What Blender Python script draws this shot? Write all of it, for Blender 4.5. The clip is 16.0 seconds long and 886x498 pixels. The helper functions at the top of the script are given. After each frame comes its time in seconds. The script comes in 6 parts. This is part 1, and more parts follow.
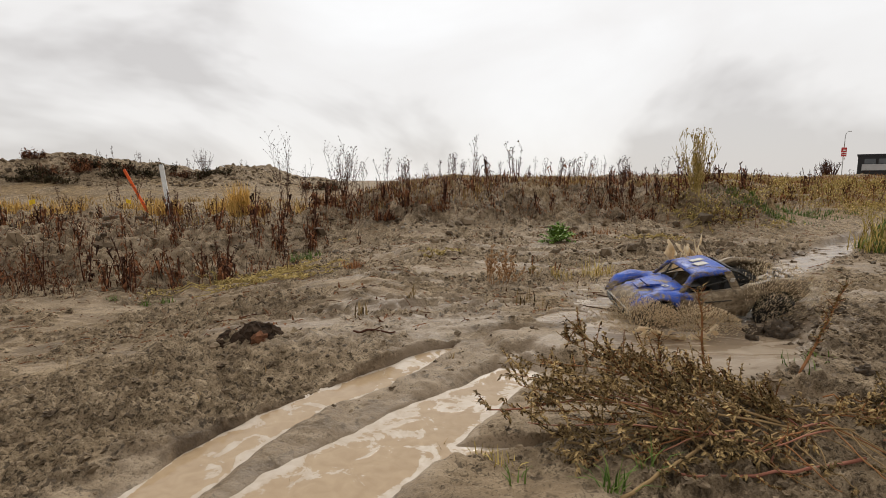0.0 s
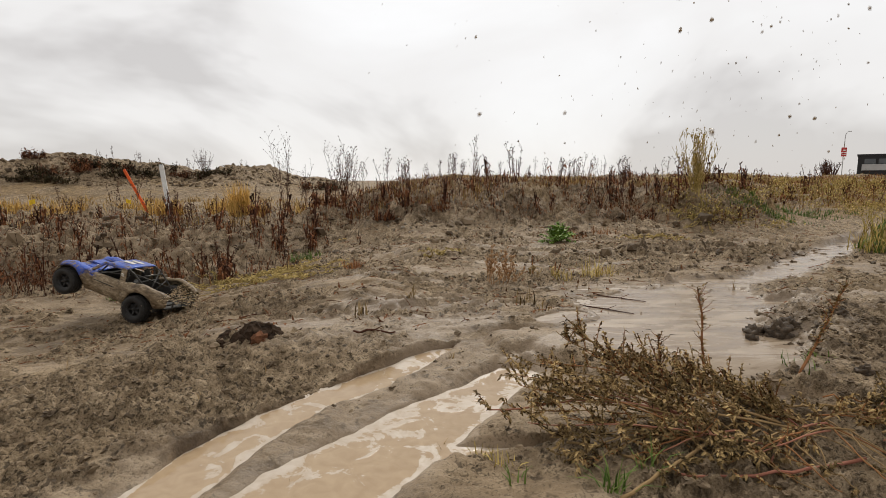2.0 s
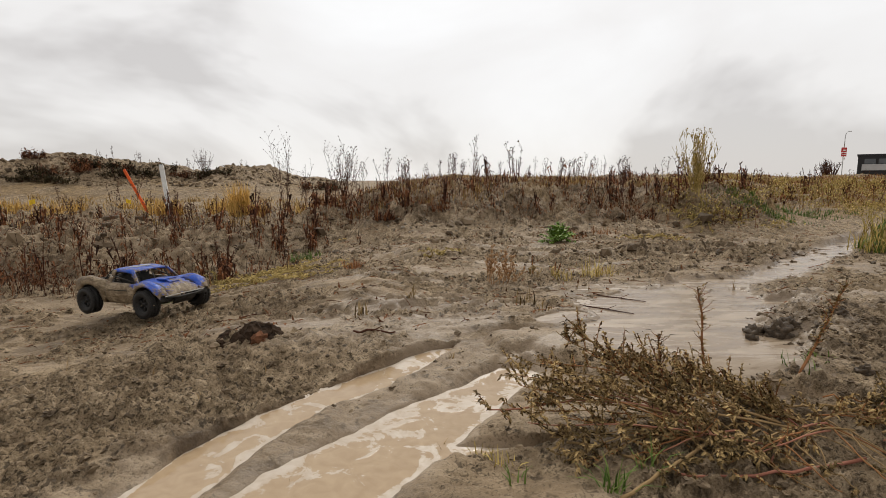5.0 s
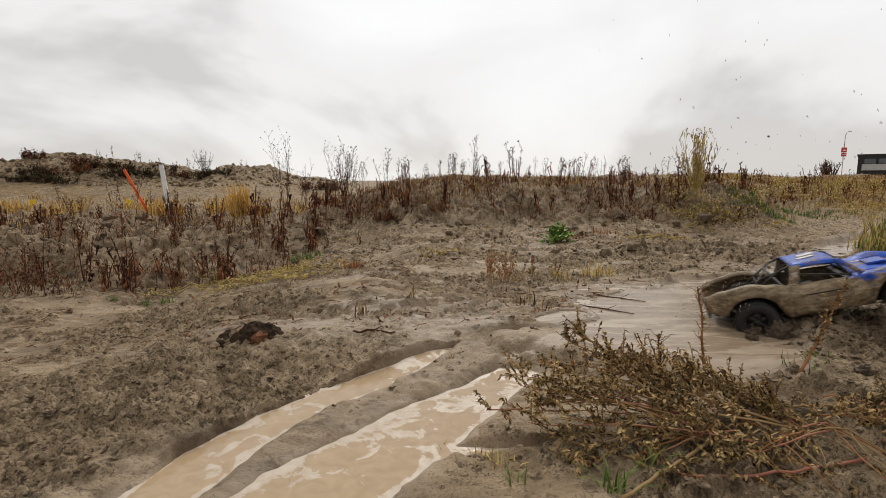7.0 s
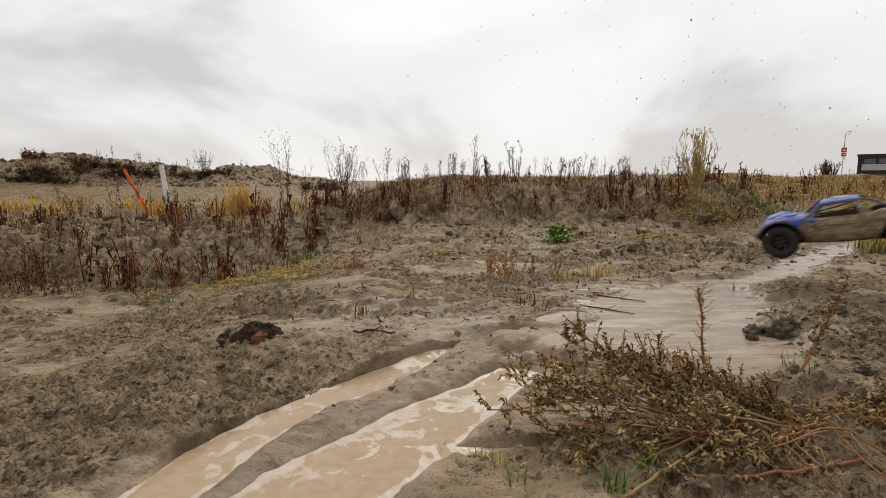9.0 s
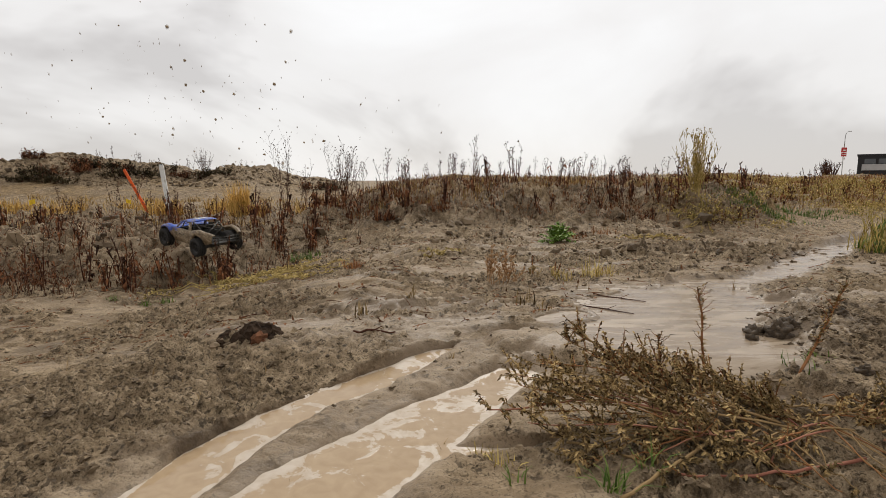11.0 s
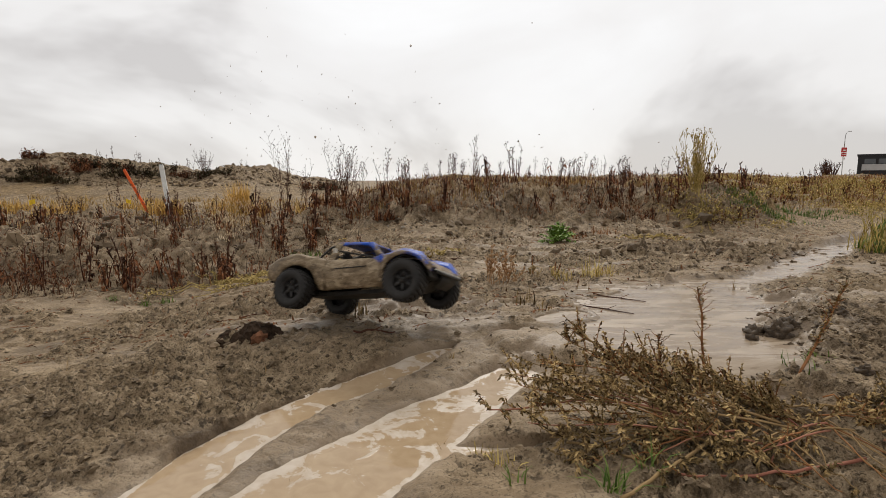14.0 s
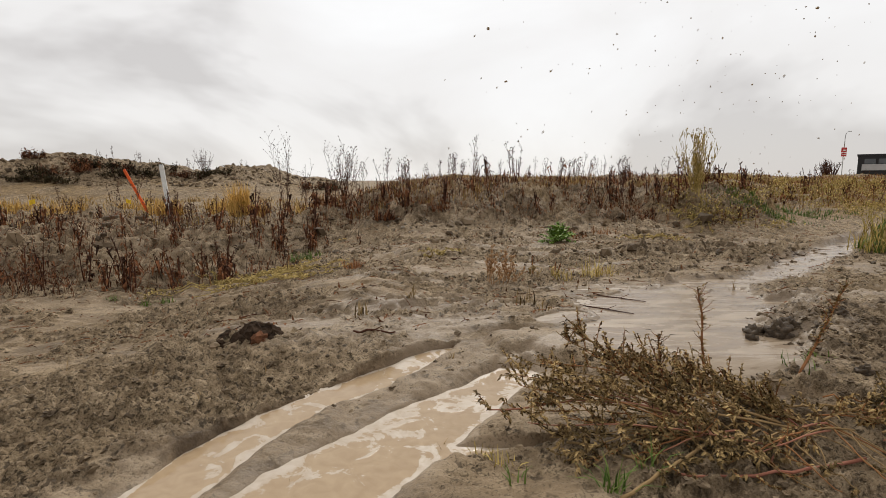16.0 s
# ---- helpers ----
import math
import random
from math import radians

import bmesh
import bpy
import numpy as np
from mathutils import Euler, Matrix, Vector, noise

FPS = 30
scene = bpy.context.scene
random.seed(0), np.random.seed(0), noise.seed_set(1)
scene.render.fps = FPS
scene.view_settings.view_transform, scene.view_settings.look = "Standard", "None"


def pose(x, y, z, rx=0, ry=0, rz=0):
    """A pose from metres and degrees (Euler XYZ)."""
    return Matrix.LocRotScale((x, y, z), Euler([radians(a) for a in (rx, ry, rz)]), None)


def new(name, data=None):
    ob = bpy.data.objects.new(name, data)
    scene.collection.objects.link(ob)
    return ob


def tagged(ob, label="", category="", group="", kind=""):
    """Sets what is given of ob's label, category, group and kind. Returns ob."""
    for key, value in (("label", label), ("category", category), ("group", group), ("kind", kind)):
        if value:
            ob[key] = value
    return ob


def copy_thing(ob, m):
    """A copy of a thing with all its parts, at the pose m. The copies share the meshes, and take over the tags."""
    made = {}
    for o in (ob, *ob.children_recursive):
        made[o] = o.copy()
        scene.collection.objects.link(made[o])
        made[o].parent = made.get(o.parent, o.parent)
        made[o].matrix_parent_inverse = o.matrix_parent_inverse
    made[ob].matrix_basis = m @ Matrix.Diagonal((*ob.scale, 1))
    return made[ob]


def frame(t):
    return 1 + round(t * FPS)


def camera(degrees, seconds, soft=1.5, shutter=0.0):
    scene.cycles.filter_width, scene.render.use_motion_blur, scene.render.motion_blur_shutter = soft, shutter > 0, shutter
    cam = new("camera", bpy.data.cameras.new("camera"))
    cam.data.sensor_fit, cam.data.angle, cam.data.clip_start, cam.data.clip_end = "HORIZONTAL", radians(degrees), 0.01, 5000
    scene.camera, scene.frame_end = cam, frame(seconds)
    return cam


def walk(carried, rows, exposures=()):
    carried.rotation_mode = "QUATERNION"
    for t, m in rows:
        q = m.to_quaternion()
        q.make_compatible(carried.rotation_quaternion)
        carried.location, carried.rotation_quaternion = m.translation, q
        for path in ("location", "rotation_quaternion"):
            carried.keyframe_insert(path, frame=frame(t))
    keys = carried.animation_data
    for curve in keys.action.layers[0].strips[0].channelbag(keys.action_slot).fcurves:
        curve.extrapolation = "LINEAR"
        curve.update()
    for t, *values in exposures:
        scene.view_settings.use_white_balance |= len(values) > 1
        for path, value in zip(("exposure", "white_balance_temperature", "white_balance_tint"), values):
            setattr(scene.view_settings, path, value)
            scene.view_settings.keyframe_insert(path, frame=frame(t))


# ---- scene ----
cam = camera(82.1, 16.0, soft=0.5, shutter=0.2)
CAMERA_POSE = pose(0.0, 0.0, 0.5, 90 - 7.66, 0, 0)
walk(cam, [(0.0, CAMERA_POSE), (16.0, CAMERA_POSE)])

# ---- overcast daylight ----
SUN_ELEVATION, SUN_ROTATION = radians(44), radians(8)
world = bpy.data.worlds.new("overcast_sky")
scene.world = world
world.use_nodes = True
wt = world.node_tree
wt.nodes.clear()
w_out = wt.nodes.new("ShaderNodeOutputWorld")
w_sky = wt.nodes.new("ShaderNodeTexSky")
w_sky.sky_type = "NISHITA"
w_sky.sun_disc = False
w_sky.sun_elevation, w_sky.sun_rotation = SUN_ELEVATION, SUN_ROTATION
w_skybg = wt.nodes.new("ShaderNodeBackground")
w_skybg.inputs["Strength"].default_value = 0.08
wt.links.new(w_sky.outputs[0], w_skybg.inputs["Color"])
w_tc = wt.nodes.new("ShaderNodeTexCoord")
w_map = wt.nodes.new("ShaderNodeMapping")
w_map.inputs["Location"].default_value = (1.30, 0.62, 0.35)
w_map.inputs["Scale"].default_value = (1.25, 1.25, 2.6)
wt.links.new(w_tc.outputs["Generated"], w_map.inputs["Vector"])
w_n = wt.nodes.new("ShaderNodeTexNoise")
w_n.inputs["Scale"].default_value = 1.45
w_n.inputs["Detail"].default_value = 5
w_n.inputs["Roughness"].default_value = 0.52
w_n.inputs["Distortion"].default_value = 0.35
wt.links.new(w_map.outputs[0], w_n.inputs["Vector"])
# the veil is thinnest round the hidden sun and thickens away from it
w_dot = wt.nodes.new("ShaderNodeVectorMath")
w_dot.operation = "DOT_PRODUCT"
w_dot.inputs[1].default_value = (math.cos(SUN_ELEVATION) * math.sin(SUN_ROTATION), math.cos(SUN_ELEVATION) * math.cos(SUN_ROTATION), math.sin(SUN_ELEVATION))
wt.links.new(w_tc.outputs["Generated"], w_dot.inputs[0])
w_thin = wt.nodes.new("ShaderNodeMapRange")
for key, value in (("From Min", 0.55), ("From Max", 0.95), ("To Min", -0.13), ("To Max", 0.24)):
    w_thin.inputs[key].default_value = value
wt.links.new(w_dot.outputs["Value"], w_thin.inputs["Value"])
w_sum = wt.nodes.new("ShaderNodeMath")
w_bold = wt.nodes.new("ShaderNodeMapRange")
w_bold.clamp = False
for key, value in (("From Min", 0.3), ("From Max", 0.7), ("To Min", 0.18), ("To Max", 0.84)):
    w_bold.inputs[key].default_value = value
wt.links.new(w_n.outputs["Fac"], w_bold.inputs["Value"])
wt.links.new(w_bold.outputs[0], w_sum.inputs[0])
w_sep = wt.nodes.new("ShaderNodeSeparateXYZ")
wt.links.new(w_tc.outputs["Generated"], w_sep.inputs[0])
w_haze = wt.nodes.new("ShaderNodeMapRange")
for key, value in (("From Min", 0.0), ("From Max", 0.26), ("To Min", -0.15), ("To Max", 0.0)):
    w_haze.inputs[key].default_value = value
wt.links.new(w_sep.outputs["Z"], w_haze.inputs["Value"])
w_both = wt.nodes.new("ShaderNodeMath")
wt.links.new(w_thin.outputs[0], w_both.inputs[0])
wt.links.new(w_haze.outputs[0], w_both.inputs[1])
wt.links.new(w_both.outputs[0], w_sum.inputs[1])
w_ramp = wt.nodes.new("ShaderNodeValToRGB")
for el, (p, c) in zip([w_ramp.color_ramp.elements[0], w_ramp.color_ramp.elements[1], w_ramp.color_ramp.elements.new(0.5)],
                      [(0.30, (0.64, 0.615, 0.60, 1)), (0.66, (1.12, 1.11, 1.10, 1)), (0.47, (0.86, 0.84, 0.825, 1))]):
    el.position, el.color = p, c
wt.links.new(w_sum.outputs[0], w_ramp.inputs["Fac"])
w_cloud = wt.nodes.new("ShaderNodeBackground")
w_cloud.inputs["Strength"].default_value = 1.05
wt.links.new(w_ramp.outputs["Color"], w_cloud.inputs["Color"])
w_mix = wt.nodes.new("ShaderNodeMixShader")
w_mix.inputs["Fac"].default_value = 0.93
wt.links.new(w_skybg.outputs[0], w_mix.inputs[1])
wt.links.new(w_cloud.outputs[0], w_mix.inputs[2])
wt.links.new(w_mix.outputs[0], w_out.inputs["Surface"])

sun_data = bpy.data.lights.new("sun", "SUN")
sun_data.energy, sun_data.angle, sun_data.color = 1.5, radians(16), (1.0, 0.955, 0.87)
sun = new("sun", sun_data)
sun.rotation_euler = (SUN_ELEVATION - radians(90), 0, -SUN_ROTATION)
scene.view_settings.exposure = 0.0

# ---- materials ----
def nodes_of(name):
    m = bpy.data.materials.new(name)
    m.use_nodes = True
    t = m.node_tree
    return m, t, t.nodes["Principled BSDF"]


def coords(t, space="Object"):
    return t.nodes.new("ShaderNodeTexCoord").outputs[space]


def noise_tex(t, vec, scale, detail=4, rough=0.55, distort=0.0):
    n = t.nodes.new("ShaderNodeTexNoise")
    n.inputs["Scale"].default_value, n.inputs["Detail"].default_value = scale, detail
    n.inputs["Roughness"].default_value, n.inputs["Distortion"].default_value = rough, distort
    t.links.new(vec, n.inputs["Vector"])
    return n.outputs["Fac"]


def ramp(t, fac, stops):
    r = t.nodes.new("ShaderNodeValToRGB")
    e = r.color_ramp.elements
    while len(e) < len(stops):
        e.new(0.5)
    for el, (p, c) in zip(e, stops):
        el.position = p
        el.color = (*c, 1) if isinstance(c, tuple) else (c, c, c, 1)
    t.links.new(fac, r.inputs["Fac"])
    return r.outputs["Color"]


def mix_col(t, fac, a, b, mode="MIX"):
    m = t.nodes.new("ShaderNodeMix")
    m.data_type, m.blend_type = "RGBA", mode
    for sock, v in ((m.inputs[0], fac), (m.inputs[6], a), (m.inputs[7], b)):
        if isinstance(v, bpy.types.NodeSocket):
            t.links.new(v, sock)
        elif isinstance(v, tuple):
            sock.default_value = (*v, 1)
        else:
            sock.default_value = v
    return m.outputs[2]


def maths(t, op, a, b=0.0, clamp=False):
    m = t.nodes.new("ShaderNodeMath")
    m.operation, m.use_clamp = op, clamp
    for sock, v in ((m.inputs[0], a), (m.inputs[1], b)):
        if isinstance(v, bpy.types.NodeSocket):
            t.links.new(v, sock)
        else:
            sock.default_value = v
    return m.outputs[0]


def bump(t, bsdf, height, strength=0.5, distance=0.01):
    b = t.nodes.new("ShaderNodeBump")
    b.inputs["Strength"].default_value, b.inputs["Distance"].default_value = strength, distance
    t.links.new(height, b.inputs["Height"])
    t.links.new(b.outputs["Normal"], bsdf.inputs["Normal"])


def attribute(t, name):
    a = t.nodes.new("ShaderNodeAttribute")
    a.attribute_name = name
    return a.outputs["Fac"]


def mat_mud():
    m, t, b = nodes_of("wet_grey_mud")
    v = coords(t)
    wet, cover, crumb = attribute(t, "wet"), attribute(t, "cover"), attribute(t, "crumb")
    mp = t.nodes.new("ShaderNodeMapping")
    mp.inputs["Scale"].default_value = (0.45, 1.2, 1)
    t.links.new(v, mp.inputs["Vector"])
    smear = noise_tex(t, mp.outputs[0], 6, 6, 0.62, 0.5)
    big = noise_tex(t, v, 1.6, 5)
    mid = noise_tex(t, v, 13, 7, 0.66)
    lump = noise_tex(t, v, 42, 5, 0.6, 0.4)
    fine = noise_tex(t, v, 170, 5, 0.7)
    # broken, crumbly mud; bump hollows are painted dark as crevice shade, crests paler
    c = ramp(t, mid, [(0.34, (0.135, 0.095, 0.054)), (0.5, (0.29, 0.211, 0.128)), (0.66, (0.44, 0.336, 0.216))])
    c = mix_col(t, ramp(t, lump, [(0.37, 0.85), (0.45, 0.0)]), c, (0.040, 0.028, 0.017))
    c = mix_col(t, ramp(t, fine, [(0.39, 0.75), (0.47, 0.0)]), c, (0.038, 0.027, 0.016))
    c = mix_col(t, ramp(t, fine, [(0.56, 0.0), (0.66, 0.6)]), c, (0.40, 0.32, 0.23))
    # smooth, smeared mud, with crevice shade painted at the dips of fine and lump
    sm = ramp(t, smear, [(0.36, (0.15, 0.107, 0.064)), (0.5, (0.265, 0.195, 0.122)), (0.62, (0.37, 0.283, 0.187))])
    sm = mix_col(t, ramp(t, big, [(0.42, 0.0), (0.65, 0.45)]), sm, (0.27, 0.188, 0.108))
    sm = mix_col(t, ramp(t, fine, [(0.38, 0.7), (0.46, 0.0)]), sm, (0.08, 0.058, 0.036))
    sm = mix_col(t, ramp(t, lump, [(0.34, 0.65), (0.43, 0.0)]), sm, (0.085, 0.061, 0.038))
    k = maths(t, "ADD", crumb, maths(t, "MULTIPLY", maths(t, "SUBTRACT", mid, 0.5), 1.3), True)
    c = mix_col(t, ramp(t, k, [(0.22, 0.0), (0.5, 1.0)]), sm, c)
    slurry = ramp(t, smear, [(0.3, (0.19, 0.138, 0.09)), (0.5, (0.265, 0.20, 0.137)), (0.7, (0.34, 0.27, 0.195))])
    c = mix_col(t, maths(t, "MULTIPLY", wet, ramp(t, lump, [(0.36, 0.3), (0.48, 0.9)])), c, slurry)
    humus = ramp(t, mid, [(0.34, (0.050, 0.032, 0.018)), (0.5, (0.135, 0.094, 0.057)), (0.66, (0.29, 0.212, 0.136))])
    c = mix_col(t, attribute(t, "soil"), c, humus)
    grass = ramp(t, mid, [(0.3, (0.085, 0.05, 0.021)), (0.5, (0.22, 0.138, 0.053)), (0.7, (0.38, 0.25, 0.10))])
    c = mix_col(t, cover, c, grass)
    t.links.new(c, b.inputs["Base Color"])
    r = maths(t, "SUBTRACT", ramp(t, smear, [(0.3, 0.46), (0.7, 0.64)]), maths(t, "MULTIPLY", wet, 0.30), True)
    t.links.new(maths(t, "ADD", r, maths(t, "MULTIPLY", crumb, 0.12), True), b.inputs["Roughness"])
    t.links.new(maths(t, "ADD", 0.10, maths(t, "MULTIPLY", wet, 0.26)), b.inputs["Specular IOR Level"])
    # height from the noises that also place the painted crevice shade
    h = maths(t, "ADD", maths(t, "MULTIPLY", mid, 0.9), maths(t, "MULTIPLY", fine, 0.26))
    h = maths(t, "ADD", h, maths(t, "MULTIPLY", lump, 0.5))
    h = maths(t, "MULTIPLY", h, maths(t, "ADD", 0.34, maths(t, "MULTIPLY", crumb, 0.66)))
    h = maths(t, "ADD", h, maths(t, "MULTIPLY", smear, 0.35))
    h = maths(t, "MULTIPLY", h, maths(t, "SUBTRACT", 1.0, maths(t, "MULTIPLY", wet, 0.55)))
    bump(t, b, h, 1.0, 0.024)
    return m


def mat_water():
    m, t, b = nodes_of("muddy_water")
    v = coords(t)
    shore = attribute(t, "shore")
    big = noise_tex(t, v, 11, 5, 0.6, 1.1)
    swirl = noise_tex(t, v, 30, 3, 0.5, 0.8)
    f = maths(t, "ADD", big, maths(t, "MULTIPLY", shore, 0.22))
    f = maths(t, "ADD", f, maths(t, "MULTIPLY", maths(t, "SUBTRACT", swirl, 0.5), 0.22))
    foam = ramp(t, f, [(0.54, 0.0), (0.57, 0.6), (0.66, 0.95)])
    tan = ramp(t, swirl, [(0.3, (0.36, 0.253, 0.15)), (0.7, (0.43, 0.315, 0.195))])
    fc = ramp(t, swirl, [(0.35, (0.45, 0.365, 0.275)), (0.65, (0.55, 0.475, 0.39))])
    t.links.new(mix_col(t, foam, tan, fc), b.inputs["Base Color"])
    t.links.new(mix_col(t, foam, (0.05, 0.05, 0.05), (0.42, 0.42, 0.42)), b.inputs["Roughness"])
    b.inputs["IOR"].default_value = 1.33
    rip = noise_tex(t, v, 16, 3, 0.5, 0.3)
    bump(t, b, maths(t, "ADD", maths(t, "MULTIPLY", rip, 0.6), maths(t, "MULTIPLY", foam, 0.25)), 0.25, 0.006)
    return m


def mat_slurry():
    m, t, b = nodes_of("thin_muddy_slurry")
    v = coords(t)
    mp = t.nodes.new("ShaderNodeMapping")
    mp.inputs["Scale"].default_value = (0.6, 2.2, 1)
    t.links.new(v, mp.inputs["Vector"])
    s = noise_tex(t, mp.outputs[0], 7, 5, 0.55, 0.6)
    c = ramp(t, s, [(0.32, (0.20, 0.145, 0.094)), (0.5, (0.28, 0.21, 0.142)), (0.66, (0.40, 0.32, 0.235))])
    t.links.new(c, b.inputs["Base Color"])
    t.links.new(ramp(t, s, [(0.3, 0.12), (0.7, 0.38)]), b.inputs["Roughness"])
    b.inputs["IOR"].default_value = 1.33
    bump(t, b, noise_tex(t, mp.outputs[0], 22, 4, 0.55, 0.4), 0.35, 0.006)
    return m


def mat_plant(name, a, b_, rough=0.75, scale=40.0, spread=0.5, gloss=0.07):
    """Two-tone plant matter, varied from piece to piece and along each piece."""
    m, t, b = nodes_of(name)
    g = t.nodes.new("ShaderNodeNewGeometry")
    o = t.nodes.new("ShaderNodeObjectInfo")
    n = noise_tex(t, coords(t), scale, 3, 0.6)
    f = maths(t, "ADD", maths(t, "MULTIPLY", g.outputs["Random Per Island"], spread), maths(t, "MULTIPLY", n, 1 - spread))
    f = maths(t, "ADD", f, maths(t, "MULTIPLY", maths(t, "SUBTRACT", o.outputs["Random"], 0.5), 0.25))
    t.links.new(ramp(t, f, [(0.2, a), (0.8, b_)]), b.inputs["Base Color"])
    b.inputs["Roughness"].default_value = rough
    b.inputs["Specular IOR Level"].default_value = gloss
    return m


def mat_plain(name, col, rough=0.6, metal=0.0, vary=0.25, scale=30.0, bump_d=0.0, gloss=0.25):
    m, t, b = nodes_of(name)
    n = noise_tex(t, coords(t), scale, 4, 0.6)
    lo, hi = tuple(c * (1 - vary) for c in col), tuple(min(1, c * (1 + vary)) for c in col)
    t.links.new(ramp(t, n, [(0.3, lo), (0.7, hi)]), b.inputs["Base Color"])
    t.links.new(ramp(t, n, [(0.3, max(0.02, rough - 0.1)), (0.7, min(1, rough + 0.1))]), b.inputs["Roughness"])
    b.inputs["Metallic"].default_value = metal
    b.inputs["Specular IOR Level"].default_value = gloss
    if bump_d:
        bump(t, b, n, 0.6, bump_d)
    return m


def mat_truck(name, paint, low, high, rear):
    """Paint under dried and wet mud: caked low down and towards the tail, thinner on hood and roof."""
    m, t, b = nodes_of(name)
    v = coords(t)
    s = t.nodes.new("ShaderNodeSeparateXYZ")
    t.links.new(v, s.inputs[0])
    n = noise_tex(t, v, 17, 6, 0.62, 0.3)
    sp = noise_tex(t, v, 95, 4, 0.6)
    run = t.nodes.new("ShaderNodeMapping")
    run.inputs["Scale"].default_value = (0.45, 1.0, 0.9)
    t.links.new(v, run.inputs["Vector"])
    streak = noise_tex(t, run.outputs[0], 48, 6, 0.68, 0.5)
    k = t.nodes.new("ShaderNodeMapRange")
    k.inputs["From Min"].default_value, k.inputs["From Max"].default_value = high, low
    t.links.new(s.outputs["Z"], k.inputs["Value"])
    kx = t.nodes.new("ShaderNodeMapRange")
    kx.inputs["From Min"].default_value, kx.inputs["From Max"].default_value = rear, rear - 0.12
    t.links.new(s.outputs["X"], kx.inputs["Value"])
    f = maths(t, "MAXIMUM", k.outputs[0], kx.outputs[0])
    f = maths(t, "ADD", maths(t, "MULTIPLY", f, 0.72), maths(t, "MULTIPLY", maths(t, "SUBTRACT", n, 0.5), 1.5))
    f = maths(t, "ADD", f, maths(t, "MULTIPLY", maths(t, "SUBTRACT", sp, 0.5), 0.55))
    mask = ramp(t, f, [(0.06, 0.0), (0.26, 0.30), (0.38, 1.0)])
    mud = ramp(t, streak, [(0.34, (0.085, 0.058, 0.033)), (0.5, (0.20, 0.145, 0.086)), (0.64, (0.35, 0.275, 0.18))])
    mud = mix_col(t, ramp(t, sp, [(0.36, 0.7), (0.46, 0.0)]), mud, (0.075, 0.052, 0.03))
    b.inputs["Specular IOR Level"].default_value = 0.25
    t.links.new(mix_col(t, mask, paint, mud), b.inputs["Base Color"])
    t.links.new(mix_col(t, mask, (0.36,) * 3, ramp(t, sp, [(0.3, 0.35), (0.7, 0.7)])), b.inputs["Roughness"])
    bump(t, b, maths(t, "MULTIPLY", mask, maths(t, "ADD", n, sp)), 0.6, 0.004)
    return m


MUD = mat_mud()
WATER = mat_water()
SLURRY = mat_slurry()
STEM_DARK = mat_plant("dark_red_brown_stem", (0.032, 0.014, 0.010), (0.12, 0.052, 0.032))
LEAF_DEAD = mat_plant("withered_brown_leaf", (0.035, 0.017, 0.011), (0.25, 0.105, 0.048), 0.75, 40, 0.75)
SEED_DARK = mat_plant("dark_seed", (0.032, 0.018, 0.013), (0.15, 0.088, 0.055))
STEM_RED = mat_plant("pinkish_red_stem", (0.24, 0.075, 0.055), (0.42, 0.21, 0.13), 0.5)
STEM_STRAW = mat_plant("straw_stem", (0.19, 0.115, 0.05), (0.38, 0.26, 0.125), 0.6)
LEAF_OCHRE = mat_plant("ochre_brown_leaf", (0.075, 0.045, 0.021), (0.50, 0.35, 0.155), 0.65, 40, 0.85)
LEAF_OLIVE = mat_plant("olive_brown_leaf", (0.045, 0.031, 0.015), (0.31, 0.21, 0.09), 0.65, 40, 0.85)
OCHRE_TWIG = mat_plant("pale_orange_twig", (0.25, 0.13, 0.06), (0.50, 0.31, 0.16), 0.7, 40, 0.7)
SCRUB = mat_plant("dark_scrub_leaf", (0.018, 0.016, 0.009), (0.085, 0.065, 0.032), 0.7, 40, 0.8)
RUST_TWIG = mat_plant("rusty_twig", (0.17, 0.068, 0.03), (0.40, 0.19, 0.08), 0.7, 40, 0.7)
GRASS_STRAW = mat_plant("dry_yellow_grass", (0.20, 0.12, 0.038), (0.52, 0.35, 0.13), 0.7, 40, 0.7)
GRASS_OLIVE = mat_plant("yellow_green_grass", (0.26, 0.20, 0.055), (0.64, 0.48, 0.17), 0.7, 40, 0.7)
GRASS_GREEN = mat_plant("green_grass", (0.055, 0.10, 0.022), (0.16, 0.22, 0.055), 0.65, 40, 0.7)
LEAF_GREEN = mat_plant("fresh_green_leaf", (0.06, 0.13, 0.018), (0.26, 0.38, 0.08), 0.5, 40, 0.6, 0.15)
GRASS_GOLD = mat_plant("golden_dry_grass", (0.36, 0.20, 0.045), (0.80, 0.55, 0.19), 0.7, 40, 0.7)
VINE = mat_plant("yellowed_vine", (0.26, 0.19, 0.06), (0.54, 0.41, 0.16), 0.7, 40, 0.7)
TYRE = mat_plain("muddy_black_rubber", (0.022, 0.020, 0.018), 0.6, 0, 0.5, 60)
RIM = mat_plain("black_plastic_rim", (0.03, 0.028, 0.026), 0.4, 0, 0.5, 50)
DARK = mat_plain("muddy_dark_plastic", (0.03, 0.027, 0.023), 0.6, 0, 0.5, 40)
CAGE = mat_plain("black_cage_tube", (0.04, 0.036, 0.03), 0.5, 0, 0.6, 50)
BLUE = mat_truck("blue_paint_with_mud", (0.010, 0.075, 0.44), 0.06, 0.195, -0.10)
BLUE_ROOF = mat_truck("blue_roof_paint_with_dust", (0.012, 0.075, 0.42), 0.11, 0.26, -0.04)
SIDE = mat_truck("muddy_side_paint", (0.015, 0.07, 0.42), 0.10, 0.185, 0.12)
